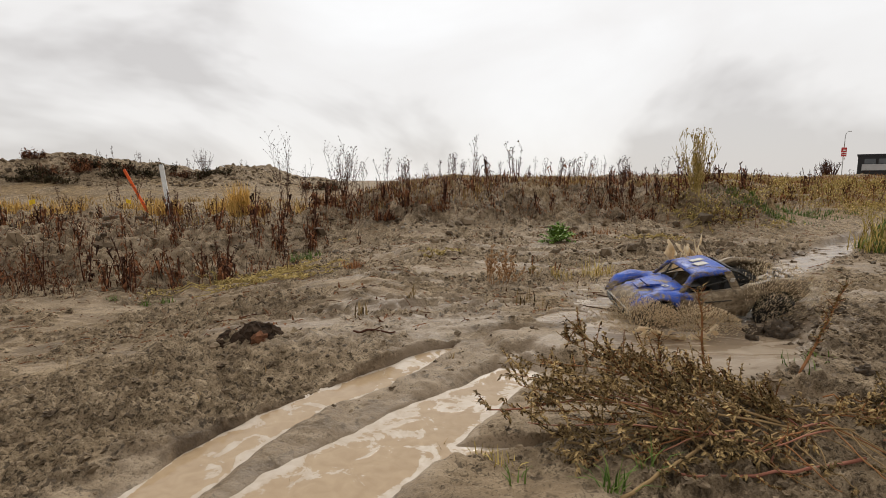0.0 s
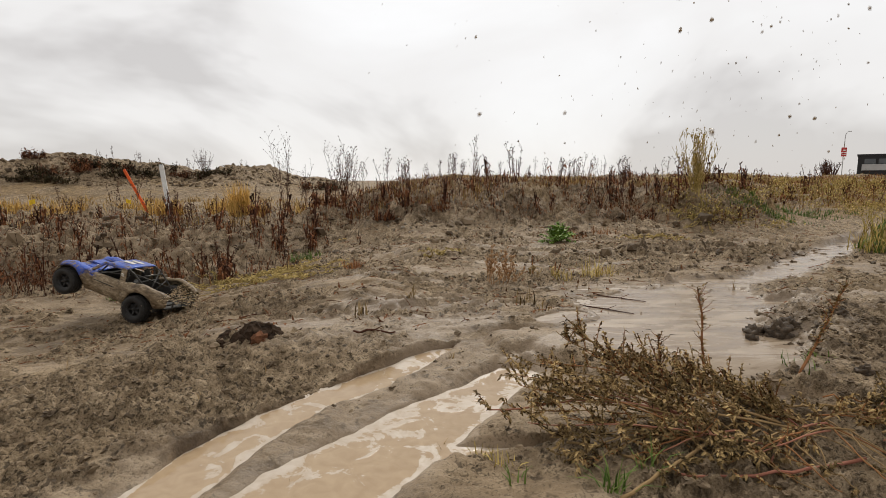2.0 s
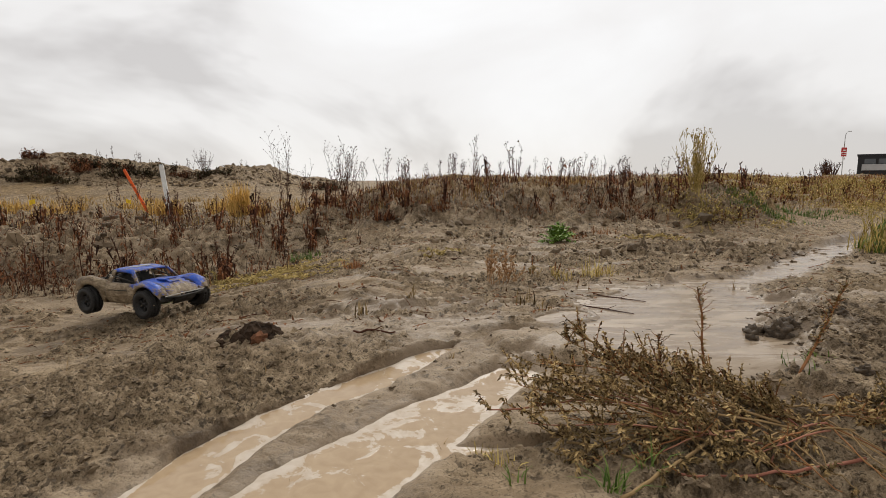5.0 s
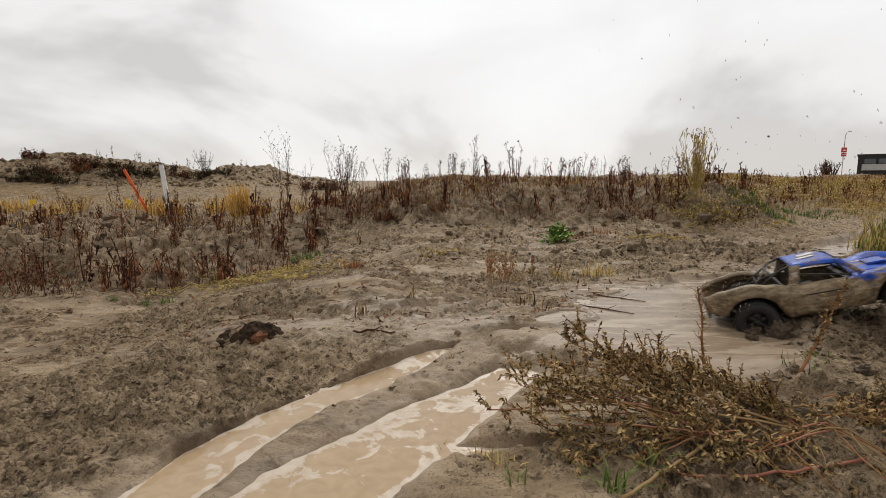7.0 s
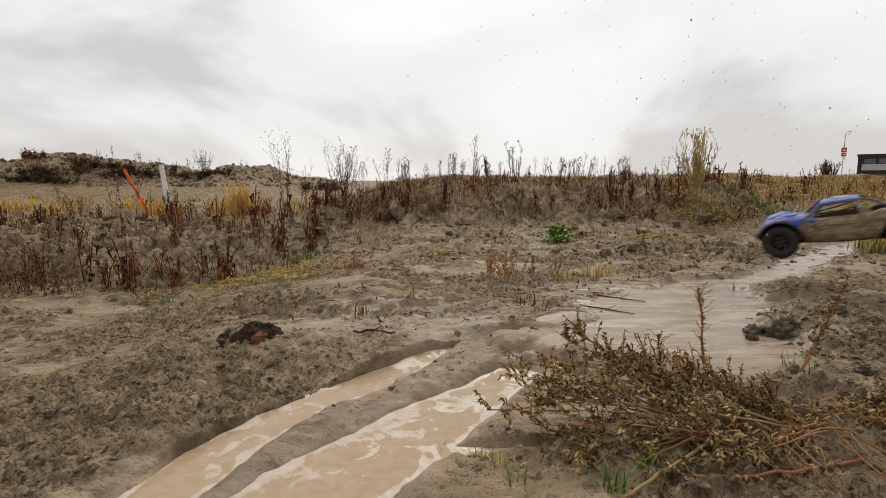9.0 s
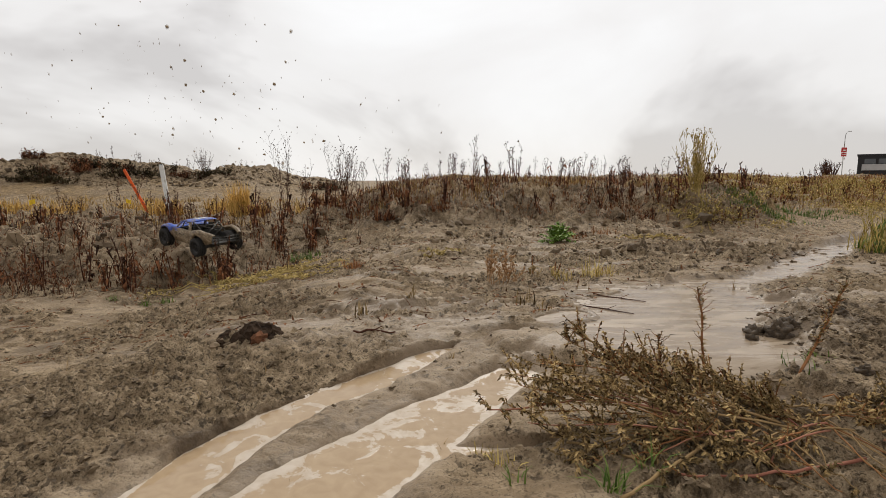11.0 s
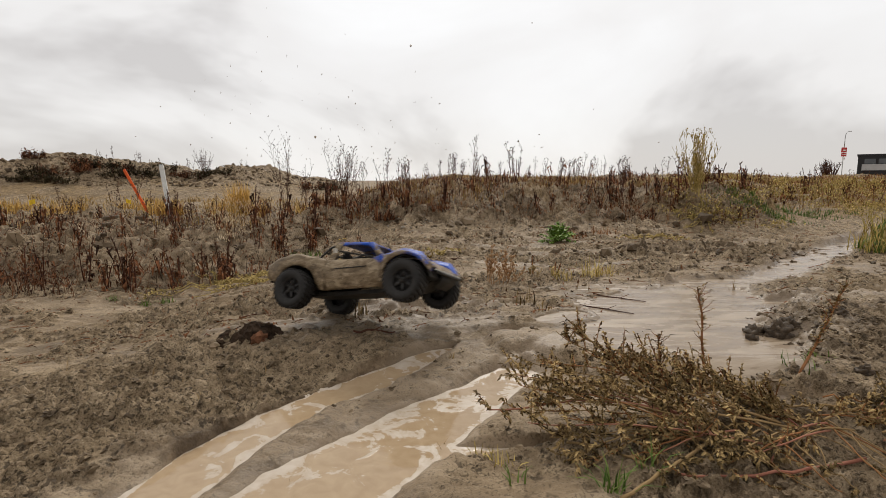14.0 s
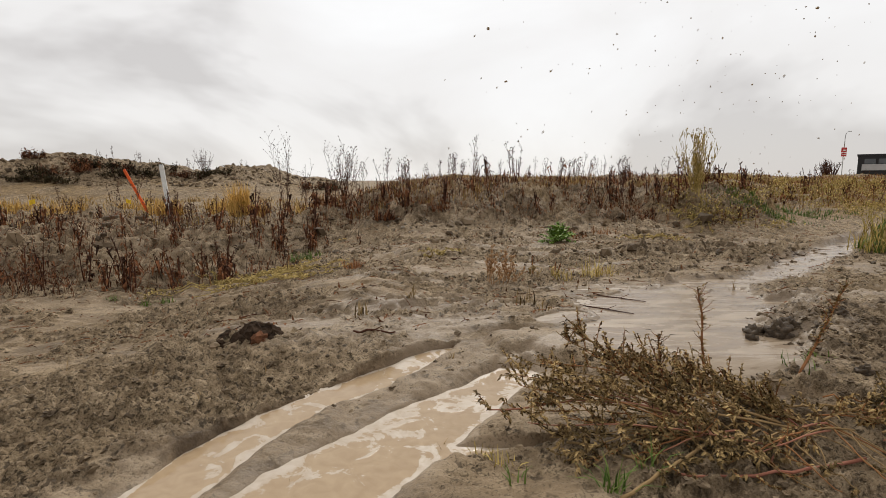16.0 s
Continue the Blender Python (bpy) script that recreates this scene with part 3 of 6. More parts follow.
def grid_mesh(name, X, Y, Z, keep=None, **values):
    ny, nx = X.shape
    idx = np.arange(nx * ny).reshape(ny, nx)
    quads = np.stack([idx[:-1, :-1], idx[:-1, 1:], idx[1:, 1:], idx[1:, :-1]], -1).reshape(-1, 4)
    co = np.stack([X, Y, Z], -1).reshape(-1, 3)
    vals = {k: v.reshape(-1) for k, v in values.items()}
    if keep is not None:
        quads = quads[keep.reshape(-1)]
        used, inv = np.unique(quads, return_inverse=True)
        quads, co = inv.reshape(-1, 4), co[used]
        vals = {k: v[used] for k, v in vals.items()}
    me = bpy.data.meshes.new(name)
    me.vertices.add(len(co))
    me.vertices.foreach_set("co", co.astype(np.float32).reshape(-1))
    me.loops.add(quads.size)
    me.loops.foreach_set("vertex_index", quads.reshape(-1).astype(np.int32))
    me.polygons.add(len(quads))
    me.polygons.foreach_set("loop_start", np.arange(0, quads.size, 4, dtype=np.int32))
    me.polygons.foreach_set("use_smooth", np.ones(len(quads), bool))
    me.update(calc_edges=True)
    for k, v in vals.items():
        me.attributes.new(k, "FLOAT", "POINT").data.foreach_set("value", v.astype(np.float32))
    return me


ground_mesh = grid_mesh("ground", GX, GY, GZ, wet=GW, cover=GC, soil=GS, crumb=GB)
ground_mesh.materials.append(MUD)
ground = tagged(new("ground", ground_mesh), "wet grey-brown churned mud with ruts and a weedy bank", "ground", kind="structure")


def water_sheet(name, line_list, x0, x1, y0, y1, material, label, level, reach=1.5, cell=0.012, avoid=None):
    X, Y = np.meshgrid(np.arange(x0, x1, cell), np.arange(y0, y1, cell))
    g = relief(X, Y)[0]
    W = level(X, Y)
    d = np.minimum.reduce([along(X, Y, ln)[0] for ln in line_list])
    ok = (d < reach) & (g < W + 0.003)
    if avoid:
        ok &= along(X, Y, avoid)[0] > 1.7
    keep = ok[:-1, :-1] | ok[1:, :-1] | ok[:-1, 1:] | ok[1:, 1:]
    me = grid_mesh(name, X, Y, W, keep, shore=np.clip(1 - (W - g) / 0.022, 0, 1))
    me.materials.append(material)
    return tagged(new(name, me), label, "water", kind="structure")


def pool_z(x, y):
    return water_z(x, y) + 0.003


water_sheet("water_1", [RUT_A], -0.95, 0.12, 0.45, 1.68, WATER, "tan muddy water with pale foam in a narrow rut", rut_z, 1.12)
water_sheet("water_2", [RUT_B, SIDE_ARM], -0.75, 0.46, 0.45, 1.62, WATER, "tan muddy water with pale foam in a wide rut", rut_z, avoid=RUT_A)
water_sheet("water_3", [POND], 0.3, 5.0, 1.2, 5.2, SLURRY, "shallow grey-brown slurry pooling across the track", water_z, 1.7, 0.016)
water_sheet("water_4", POOLS, -1.2, 1.1, 0.7, 2.2, SLURRY, "small muddy puddles in the wet ground", pool_z, 1.7)

# ---- the truck ----
WHEEL_R, WHEEL_W = 0.067, 0.056


def lerp(a, b, k):
    return a + (b - a) * k


def curve_at(stops, v):
    """Piecewise smooth value through (position, value) stops."""
    if v <= stops[0][0]:
        return stops[0][1]
    for (a, p), (b, q) in zip(stops, stops[1:]):
        if v <= b:
            k = (v - a) / (b - a)
            return lerp(p, q, k * k * (3 - 2 * k))
    return stops[-1][1]


def build_wheel(truck, x, y):
    wheel = new("wheel")
    wheel.parent = truck
    wheel.location = (x, y, WHEEL_R)
    side = 1 if y > 0 else -1
    ty = Shape()
    n, h = 30, WHEEL_W / 2
    prof = [(0.036, -h * 0.8), (0.046, -h), (0.057, -h), (0.063, -h * 0.8), (0.0635, 0), (0.063, h * 0.8), (0.057, h), (0.046, h), (0.036, h * 0.8)]
    rows = []
    for i in range(n + 1):
        a = 2 * math.pi * i / n
        rows.append([(r * math.cos(a), w, r * math.sin(a)) for r, w in prof])
    ty.sheet(rows)
    for i in range(26):
        for s, off in ((-1, 0), (0, 0.5), (1, 0)):
            a = 2 * math.pi * (i + off) / 26
            m = Matrix.Rotation(-a, 3, "Y") @ Matrix.Rotation(0.35 * s, 3, "X")
            ty.box((0.0636 * math.cos(a), s * h * 0.62, 0.0636 * math.sin(a)), (0.0048, 0.015 if s else 0.013, 0.0105), m)
    part("tyre", ty, TYRE, wheel, "knobbly black rubber tyre", True)
    rm = Shape()
    rim_prof = [(0.037, -h * 0.75), (0.039, h * 0.72), (0.035, h * 0.72), (0.032, h * 0.2), (0.030, -h * 0.6)]
    rm.sheet([[(r * math.cos(a), w * side, r * math.sin(a)) for r, w in rim_prof] for a in (2 * math.pi * i / 24 for i in range(25))])
    for i in range(6):
        a = 2 * math.pi * i / 6
        m = Matrix.Rotation(-a, 3, "Y")
        rm.box((0.021 * math.cos(a), side * h * 0.32, 0.021 * math.sin(a)), (0.028, 0.008, 0.010), m)
    rm.tube([(0, side * h * 0.1, 0), (0, side * h * 0.62, 0)], 0.011, 0.009, 10)
    rm.tube([(0, side * h * -0.05, 0), (0, side * h * 0.14, 0)], 0.034, 0.034, 24)
    part("rim", rm, RIM, wheel, "black six-spoke rim", True)
    hub = Shape()
    hub.tube([(0, side * h * 0.62, 0), (0, side * h * 0.85, 0)], 0.006, 0.005, 6)
    part("wheel_nut", hub, CAGE, wheel, "dark muddy wheel nut")
    return wheel


def build_truck():
    truck = thing("rc_truck", "blue radio-controlled desert truck caked with wet brown mud", "toy truck")
    # hood, crowned, falling to the nose
    hood_z = [(0.09, 0.157), (0.16, 0.154), (0.235, 0.142), (0.275, 0.122), (0.292, 0.098)]
    s = Shape()
    s.sheet([[(x, y, curve_at(hood_z, x) + 0.006 * (1 - (y / 0.085) ** 2)) for y in np.linspace(-0.088, 0.088, 11)] for x in (0.085, 0.12, 0.16, 0.2, 0.235, 0.26, 0.278, 0.288, 0.293)], (0, 0, -0.004))
    hood = part("hood", s, BLUE, truck, "blue hood with mud film", True)
    s = Shape()
    s.box((0.175, 0.0, 0.1635), (0.05, 0.07, 0.006))
    s.box((0.215, 0.0, 0.155), (0.03, 0.05, 0.006), Matrix.Rotation(0.25, 3, "Y"))
    part("hood_scoop", s, BLUE, hood)
    s = Shape()
    ring = [(0.012 * math.cos(a), 0.009 * math.sin(a)) for a in np.linspace(0, 2 * math.pi, 13)]
    s.sheet([[(0.14 + u * k, 0.045 + w * k, 0.1605) for u, w in ring] for k in (0.55, 1.0)], (0, 0, 0.0012))
    part("decal", s, PALE, hood, "pale ring-shaped decal")
    # front fenders with flared wheel arches
    fx = np.linspace(0.085, 0.296, 17)
    for sd in (1, -1):
        top = [(0.085, 0.150), (0.13, 0.160), (0.20, 0.172), (0.25, 0.160), (0.285, 0.125), (0.296, 0.108)]
        rows = []
        for x in fx:
            zt = curve_at(top, x)
            d = x - 0.207
            arch = 0.066 + math.sqrt(max(0.0, 0.083 ** 2 - d * d)) if abs(d) < 0.083 else (0.072 if d < 0 else 0.088)
            arch = min(arch, zt - 0.008)
            yo = 0.152 if abs(d) < 0.07 else 0.140
            if d < -0.07:
                yo = 0.134
            zh = curve_at(hood_z, x)
            rows.append([(x, sd * 0.084, zh - 0.001), (x, sd * 0.10, lerp(zh, zt, 0.6)), (x, sd * 0.118, zt), (x, sd * 0.137, zt - 0.003), (x, sd * (yo - 0.002), zt - 0.013), (x, sd * (yo + 0.002), lerp(zt, arch, 0.6)), (x, sd * yo, arch)])
        s = Shape()
        s.sheet(rows, (0, -sd * 0.004, -0.002))
        fender = part("front_fender", s, BLUE, truck, "blue front fender with muddy arch", True)
    # dark liners inside the wheel arches
    for cx, rad in ((0.207, 0.080), (-0.203, 0.083)):
        for sd in (1, -1):
            s = Shape()
            s.sheet([[(cx + rad * math.cos(a), sd * w, 0.066 + rad * math.sin(a)) for w in (0.07, 0.11, 0.137)] for a in np.linspace(0.1, math.pi - 0.1, 11)], (0, 0, 0.003))
            s.sheet([[(cx + q * math.cos(a), sd * 0.07, 0.066 + q * math.sin(a)) for q in (0.02, rad)] for a in np.linspace(0.1, math.pi - 0.1, 11)], (0, sd * -0.003, 0))
            part("wheel_arch_liner", s, DARK, truck, "black muddy wheel arch liner", True)
    # doors
    for sd in (1, -1):
        s = Shape()
        rows = []
        for x in np.linspace(0.125, -0.105, 9):
            zb, zt = 0.057, curve_at([(-0.11, 0.157), (0.0, 0.153), (0.13, 0.147)], x)
            rows.append([(x, sd * (0.124 + 0.012 * math.sin(math.pi * k) + 0.006 * k), lerp(zb, zt, k)) for k in (0, 0.1, 0.35, 0.6, 0.85, 1.0)] + [(x, sd * 0.113, zt + 0.002)])
        s.sheet(rows, (0, -sd * 0.004, 0))
        door = part("side_panel", s, SIDE, truck, "door panel plastered with brown mud", True)
        s = Shape()
        s.box((0.01, sd * 0.139, 0.1235), (0.12, 0.003, 0.003))
        part("door_seam", s, DARK, door)
    # bed sides
    for sd in (1, -1):
        top = [(-0.335, 0.166), (-0.28, 0.180), (-0.2, 0.188), (-0.13, 0.172), (-0.085, 0.158)]
        rows = []
        for x in np.linspace(-0.092, -0.335, 19):
            zt = curve_at(top, x)
            d = x + 0.203
            arch = 0.062 + math.sqrt(max(0.0, 0.086 ** 2 - d * d)) if abs(d) < 0.086 else (0.06 if d > 0 else 0.098)
            if d < -0.086:
                arch = lerp(0.098, 0.115, (-d - 0.086) / 0.046)
            arch = min(arch, zt - 0.012)
            yo = 0.134 + 0.014 * math.exp(-(d / 0.08) ** 2) - 0.016 * max(0, (-0.27 - x) / 0.065)
            rows.append([(x, sd * (yo - 0.034), zt - 0.012), (x, sd * (yo - 0.028), zt), (x, sd * (yo - 0.008), zt - 0.001), (x, sd * (yo - 0.001), zt - 0.010), (x, sd * (yo + 0.003), lerp(zt, arch, 0.55)), (x, sd * yo, arch)])
        s = Shape()
        s.sheet(rows, (0, -sd * 0.004, -0.002))
        part("bed_side", s, SIDE, truck, "bed side thick with dried mud", True)
    s = Shape()
    s.box((-0.21, 0, 0.098), (0.22, 0.20, 0.006))
    s.box((-0.098, 0, 0.12), (0.006, 0.21, 0.07))
    part("bed_floor", s, DARK, truck)
    s = Shape()
    for z in (0.105, 0.125, 0.146):
        s.tube([(-0.332, -0.105, z), (-0.338, 0, z), (-0.332, 0.105, z)], 0.004, 0.004, 6)
    for y in (-0.07, 0, 0.07):
        s.tube([(-0.335, y, 0.085), (-0.336, y, 0.15)], 0.004, 0.004, 6)
    part("tail_cage", s, CAGE, truck, "dark tubular tail cage", True)
    # cab
    s = Shape()
    rows = []
    for x, zc, hw in ((0.062, 0.210, 0.092), (0.05, 0.2165, 0.097), (0.02, 0.2205, 0.099), (-0.02, 0.2225, 0.101), (-0.05, 0.2235, 0.102), (-0.064, 0.222, 0.102)):
        rows.append([(x, y * hw, zc - 0.006 * abs(y) ** 4 - (0.006 if abs(y) == 1 else 0)) for y in (-1, -0.95, -0.8, -0.5, 0, 0.5, 0.8, 0.95, 1)])
    s.sheet(rows, (0, 0, -0.005))
    roof = part("roof", s, BLUE_ROOF, truck, "dusty blue cab roof", True)
    s = Shape()
    s.box((0.0, 0.015, 0.2235), (0.05, 0.028, 0.002), Matrix.Rotation(0.3, 3, "Z"))
    s.box((-0.008, -0.03, 0.2235), (0.055, 0.020, 0.002), Matrix.Rotation(0.3, 3, "Z"))
    part("decal", s, PALE, roof, "pale rubbed decal bars")
    for sd in (1, -1):
        s = Shape()
        a0, a1 = Vector((0.060, sd * 0.093, 0.211)), Vector((0.118, sd * 0.116, 0.150))
        s.sheet([[p + Vector((o, sd * -0.002 * abs(o) * 0, 0)) for o in (-0.010, 0.0, 0.010)] for p in (a0, a0.lerp(a1, 0.33), a0.lerp(a1, 0.66), a1)], (0, -sd * 0.006, 0))
        part("windscreen_pillar", s, BLUE_ROOF, truck, "blue windscreen pillar", True)
        s = Shape()
        c0, c1 = Vector((-0.052, sd * 0.101, 0.216)), Vector((-0.075, sd * 0.126, 0.154))
        s.sheet([[p + Vector((o, 0, 0)) for o in (-0.014, 0.0, 0.014)] for p in (c0, c0.lerp(c1, 0.5), c1)], (0, -sd * 0.006, 0))
        pillar = part("rear_pillar", s, SIDE, truck, "muddy rear cab pillar")
        s = Shape()
        m = c0.lerp(c1, 0.45)
        s.box((m.x, m.y + sd * 0.004, m.z), (0.014, 0.002, 0.02), Matrix.Rotation(-sd * 0.35, 3, "X"))
        part("decal", s, PALE, pillar, "pale square sticker")
    s = Shape()
    s.tube([(0.118, -0.108, 0.150), (0.118, 0.108, 0.150)], 0.006, 0.006, 6)
    part("cowl", s, BLUE, truck)
    # cage and interior
    s = Shape()
    for sd in (1, -1):
        s.tube([(-0.064, sd * 0.085, 0.216), (-0.10, sd * 0.088, 0.205), (-0.25, sd * 0.075, 0.105)], 0.004, 0.004, 6)
        s.tube([(-0.064, sd * 0.085, 0.214), (-0.085, sd * 0.095, 0.11)], 0.004, 0.004, 6)
        s.tube([(-0.155, sd * 0.083, 0.168), (-0.16, -sd * 0.02, 0.105)], 0.0035, 0.0035, 6)
        s.tube([(0.055, sd * 0.08, 0.205), (0.09, sd * 0.085, 0.15), (0.10, sd * 0.085, 0.10)], 0.004, 0.004, 6)
        s.tube([(0.09, sd * 0.1, 0.155), (-0.06, sd * 0.11, 0.19)], 0.003, 0.003, 6)
    s.tube([(-0.12, -0.086, 0.192), (-0.12, 0.086, 0.192)], 0.004, 0.004, 6)
    s.tube([(-0.10, -0.088, 0.205), (-0.2, 0.078, 0.138)], 0.0035, 0.0035, 6)
    s.tube([(-0.10, 0.088, 0.205), (-0.2, -0.078, 0.138)], 0.0035, 0.0035, 6)
    s.tube([(0.075, 0.0, 0.19), (0.10, 0.0, 0.15)], 0.003, 0.003, 6)
    part("roll_cage", s, CAGE, truck, "black tubular roll cage", True)
    s = Shape()
    s.sheet([[(x, y, z) for x, z in ((0.115, 0.145), (0.09, 0.10), (-0.06, 0.095), (-0.092, 0.15))] for y in (-0.11, 0.0, 0.11)], (0, 0, -0.005))
    s.box((0.085, 0, 0.137), (0.03, 0.2, 0.022))
    part("cockpit_tub", s, DARK, truck, "black cockpit tub")
    for y in (0.05, -0.05):
        s = Shape()
        s.box((-0.02, y, 0.108), (0.055, 0.05, 0.02))
        s.box((-0.05, y, 0.145), (0.014, 0.05, 0.075), Matrix.Rotation(-0.2, 3, "Y"))
        s.box((-0.058, y, 0.187), (0.012, 0.026, 0.018))
        part("seat", s, DARK, truck, "black moulded seat")
    # underside
    s = Shape()
    s.sheet([[(x, y * (0.075 if abs(x) < 0.2 else 0.055), z) for y in (-1, -0.8, 0, 0.8, 1)] for x, z in ((0.27, 0.075), (0.2, 0.048), (0.0, 0.044), (-0.2, 0.048), (-0.29, 0.085))], (0, 0, 0.012))
    part("chassis", s, DARK, truck, "muddy black chassis tray")
    s = Shape()
    s.tube([(0.296, -0.105, 0.094), (0.305, -0.05, 0.088), (0.305, 0.05, 0.088), (0.296, 0.105, 0.094)], 0.005, 0.005, 6)
    s.tube([(0.27, -0.05, 0.06), (0.302, -0.05, 0.088)], 0.005, 0.005, 6)
    s.tube([(0.27, 0.05, 0.06), (0.302, 0.05, 0.088)], 0.005, 0.005, 6)
    s.sheet([[(x, y, z) for x, z in ((0.265, 0.05), (0.295, 0.07), (0.302, 0.085))] for y in (-0.055, 0, 0.055)], (-0.004, 0, 0.002))
    part("front_bumper", s, DARK, truck, "black front bumper and skid plate", True)
    s = Shape()
    s.sheet([[(0.297, y, z) for z in (0.098, 0.102)] for y in np.linspace(-0.11, 0.11, 7)], (-0.003, 0, 0))
    part("nose_strip", s, PALE, truck, "pale strip under the nose")
    for x in (0.207, -0.203):
        for sd in (1, -1):
            s = Shape()
            for dx in (-0.02, 0.022):
                s.tube([(x + dx, sd * 0.05, 0.058), (x, sd * 0.13, 0.062)], 0.006, 0.005, 6)
            s.tube([(x, sd * 0.05, 0.066), (x, sd * 0.14, 0.067)], 0.005, 0.005, 6)
            arm = part("suspension_arm", s, DARK, truck)
            s = Shape()
            s.tube([(x - 0.025, sd * 0.105, 0.066), (x - 0.015, sd * 0.075, 0.135)], 0.010, 0.010, 8)
            part("shock_absorber", s, CAGE, arm, "dark coil shock absorber", True)
    wheels = [build_wheel(truck, x, y) for x in (0.207, -0.203) for y in (0.143, -0.143)]
    return truck, wheels


truck, truck_wheels = build_truck()

# seconds, x, y, z, nose-down pitch, roll, heading
DRIVE = [
    (0.0, 0.953, 1.874, -0.018, 4.4, -7.9, 181), (0.1, 0.73, 1.62, 0.02, -3, 5, 186), (0.2, 0.494, 1.42, 0.051, -6.7, 10, 188.5), (0.35, 0.38, 1.55, 0.062, -3, -1, 187),
    (0.5, 0.25, 1.67, 0.056, 0.5, -4.0, 184), (0.75, -0.08, 1.73, 0.05, 1.5, -4, 191), (1.0, -0.363, 1.911, -0.016, 1.7, 0, 188.8), (1.25, -0.64, 1.98, -0.03, -4, 5, 183),
    (1.5, -0.918, 2.065, -0.011, -9.7, 8.8, 176.8), (1.75, -1.29, 2.33, -0.08, -14, 7, 172), (2.0, -1.677, 2.596, -0.131, -17.7, 4.4, 167.9), (2.25, -2.03, 2.86, -0.18, -9, -6, 162),
    (2.5, -2.376, 3.102, -0.217, -0.8, -14, 156.2), (2.75, -2.71, 3.29, -0.18, -10, -12, 155.5), (3.0, -3.047, 3.466, -0.137, -18, -9, 156), (3.3, -3.7, 3.72, -0.10, -8, -4, 195),
    (3.6, -4.15, 3.55, -0.1, 0, 0, 255), (3.9, -3.35, 3.42, -0.13, 0, 0, 310), (4.2, -2.55, 3.2, -0.15, 2, 0, 332), (4.8, -1.75, 2.7, -0.16, 0, 0, 338),
    (5.3, -1.1, 2.3, -0.11, -5, 0, 334), (5.8, -0.25, 1.88, -0.02, -4, 0, 333), (6.3, 0.338, 1.591, 0.052, -1.6, 1.7, 335.3), (6.5, 0.576, 1.628, 0.032, -1.5, 4.9, 338.5),
    (6.8, 0.996, 1.687, 0.009, -5.3, 0.7, 337.7), (7.0, 1.296, 1.693, 0.034, -17.2, 0.6, 337), (7.2, 1.703, 1.878, 0.041, -22, -4.3, 343.6), (7.5, 2.6, 2.05, 0.08, -8, 0, 360),
    (7.8, 3.3, 2.3, 0.16, 0, 0, 410), (8.1, 3.65, 2.75, 0.13, 0, 0, 470), (8.4, 3.3, 2.8, 0.2, -6, 0, 503), (8.6, 2.85, 2.55, 0.28, -4, -1, 506),
    (8.8, 2.28, 2.3, 0.30, 4, -2, 506), (9.0, 1.683, 2.125, 0.212, 8, -2.7, 504), (9.2, 1.044, 2.12, 0.026, 4.2, -0.2, 512.8), (9.4, 0.5, 2.05, 0.02, 2, -1, 519),
    (9.8, -0.2, 1.93, -0.01, 0, 0, 522), (10.2, -0.85, 2.15, -0.07, 2, 0, 515), (10.6, -1.35, 2.85, -0.10, -3, 0, 490), (10.95, -1.75, 3.65, -0.02, -7, -3, 500),
    (11.3, -2.125, 4.27, 0.07, -2.3, -6.7, 528.7), (11.6, -2.66, 4.778, 0.03, -0.1, -1.3, 526.5), (12.0, -3.145, 4.962, 0.036, 10.1, -1.4, 527), (12.2, -3.75, 4.95, 0.0, 4, 0, 570),
    (12.4, -3.95, 4.45, -0.02, 4, 4, 625), (12.7, -2.95, 3.6, -0.1, 10, 8, 670), (13.0, -2.14, 2.937, -0.173, 15.4, 9.1, 674.4), (13.3, -1.451, 2.458, -0.156, 8.1, 0.4, 681.3),
    (13.5, -1.002, 2.145, -0.128, -7.8, -1.1, 681.2), (13.7, -0.686, 1.951, -0.052, -12, -6.6, 688), (14.0, -0.254, 1.696, 0.064, -8, -17.7, 699.2), (14.2, 0.026, 1.589, 0.095, -6.1, -22.8, 704.4),
    (14.5, 0.476, 1.683, 0.108, -2.1, 0.6, 717.3), (14.7, 0.845, 1.781, 0.045, -2, 0.6, 718), (14.9, 1.255, 1.905, 0.004, -6.9, 7, 712.4), (15.1, 1.637, 2.083, 0.018, -11.1, -2.3, 704),
    (15.3, 2.083, 2.395, 0.017, -10.3, -1.3, 700), (15.6, 2.55, 2.62, 0.03, -4, 0, 704), (16.0, 3.3, 2.95, 0.14, 0, 0, 710)]


def motions():
    walk(truck, [(t, pose(x, y, z, roll, pitch, head)) for t, x, y, z, pitch, roll, head in DRIVE])
    times = [k / 30 for k in range(481)]
    tt, dx, dy = (np.array([r[k] for r in DRIVE]) for k in (0, 1, 2))
    px, py = np.interp(times, tt, dx), np.interp(times, tt, dy)
    turn = np.degrees(np.concatenate([[0], np.cumsum(np.minimum(np.hypot(np.diff(px), np.diff(py)) / WHEEL_R, 1.3))]))
    for wheel in truck_wheels:
        x, y, z = wheel.location
        walk(wheel, [(t, pose(x, y, z, 0, a, 0)) for t, a in zip(times, turn)])
    for move in LATER:
        move()


LATER = []

# ---- plants ----
rng = random.Random(5)


def bend(p, d, length, n, sag=0.0, wig=0.1, r=rng):
    """A wavering line of points from p along d."""
    p, d = Vector(p), Vector(d).normalized()
    out = [p.copy()]
    for _ in range(n):
        d = (d + Vector((r.uniform(-wig, wig), r.uniform(-wig, wig), r.uniform(-wig, wig) - sag / n))).normalized()
        p = p + d * (length / n)
        out.append(p.copy())
    return out


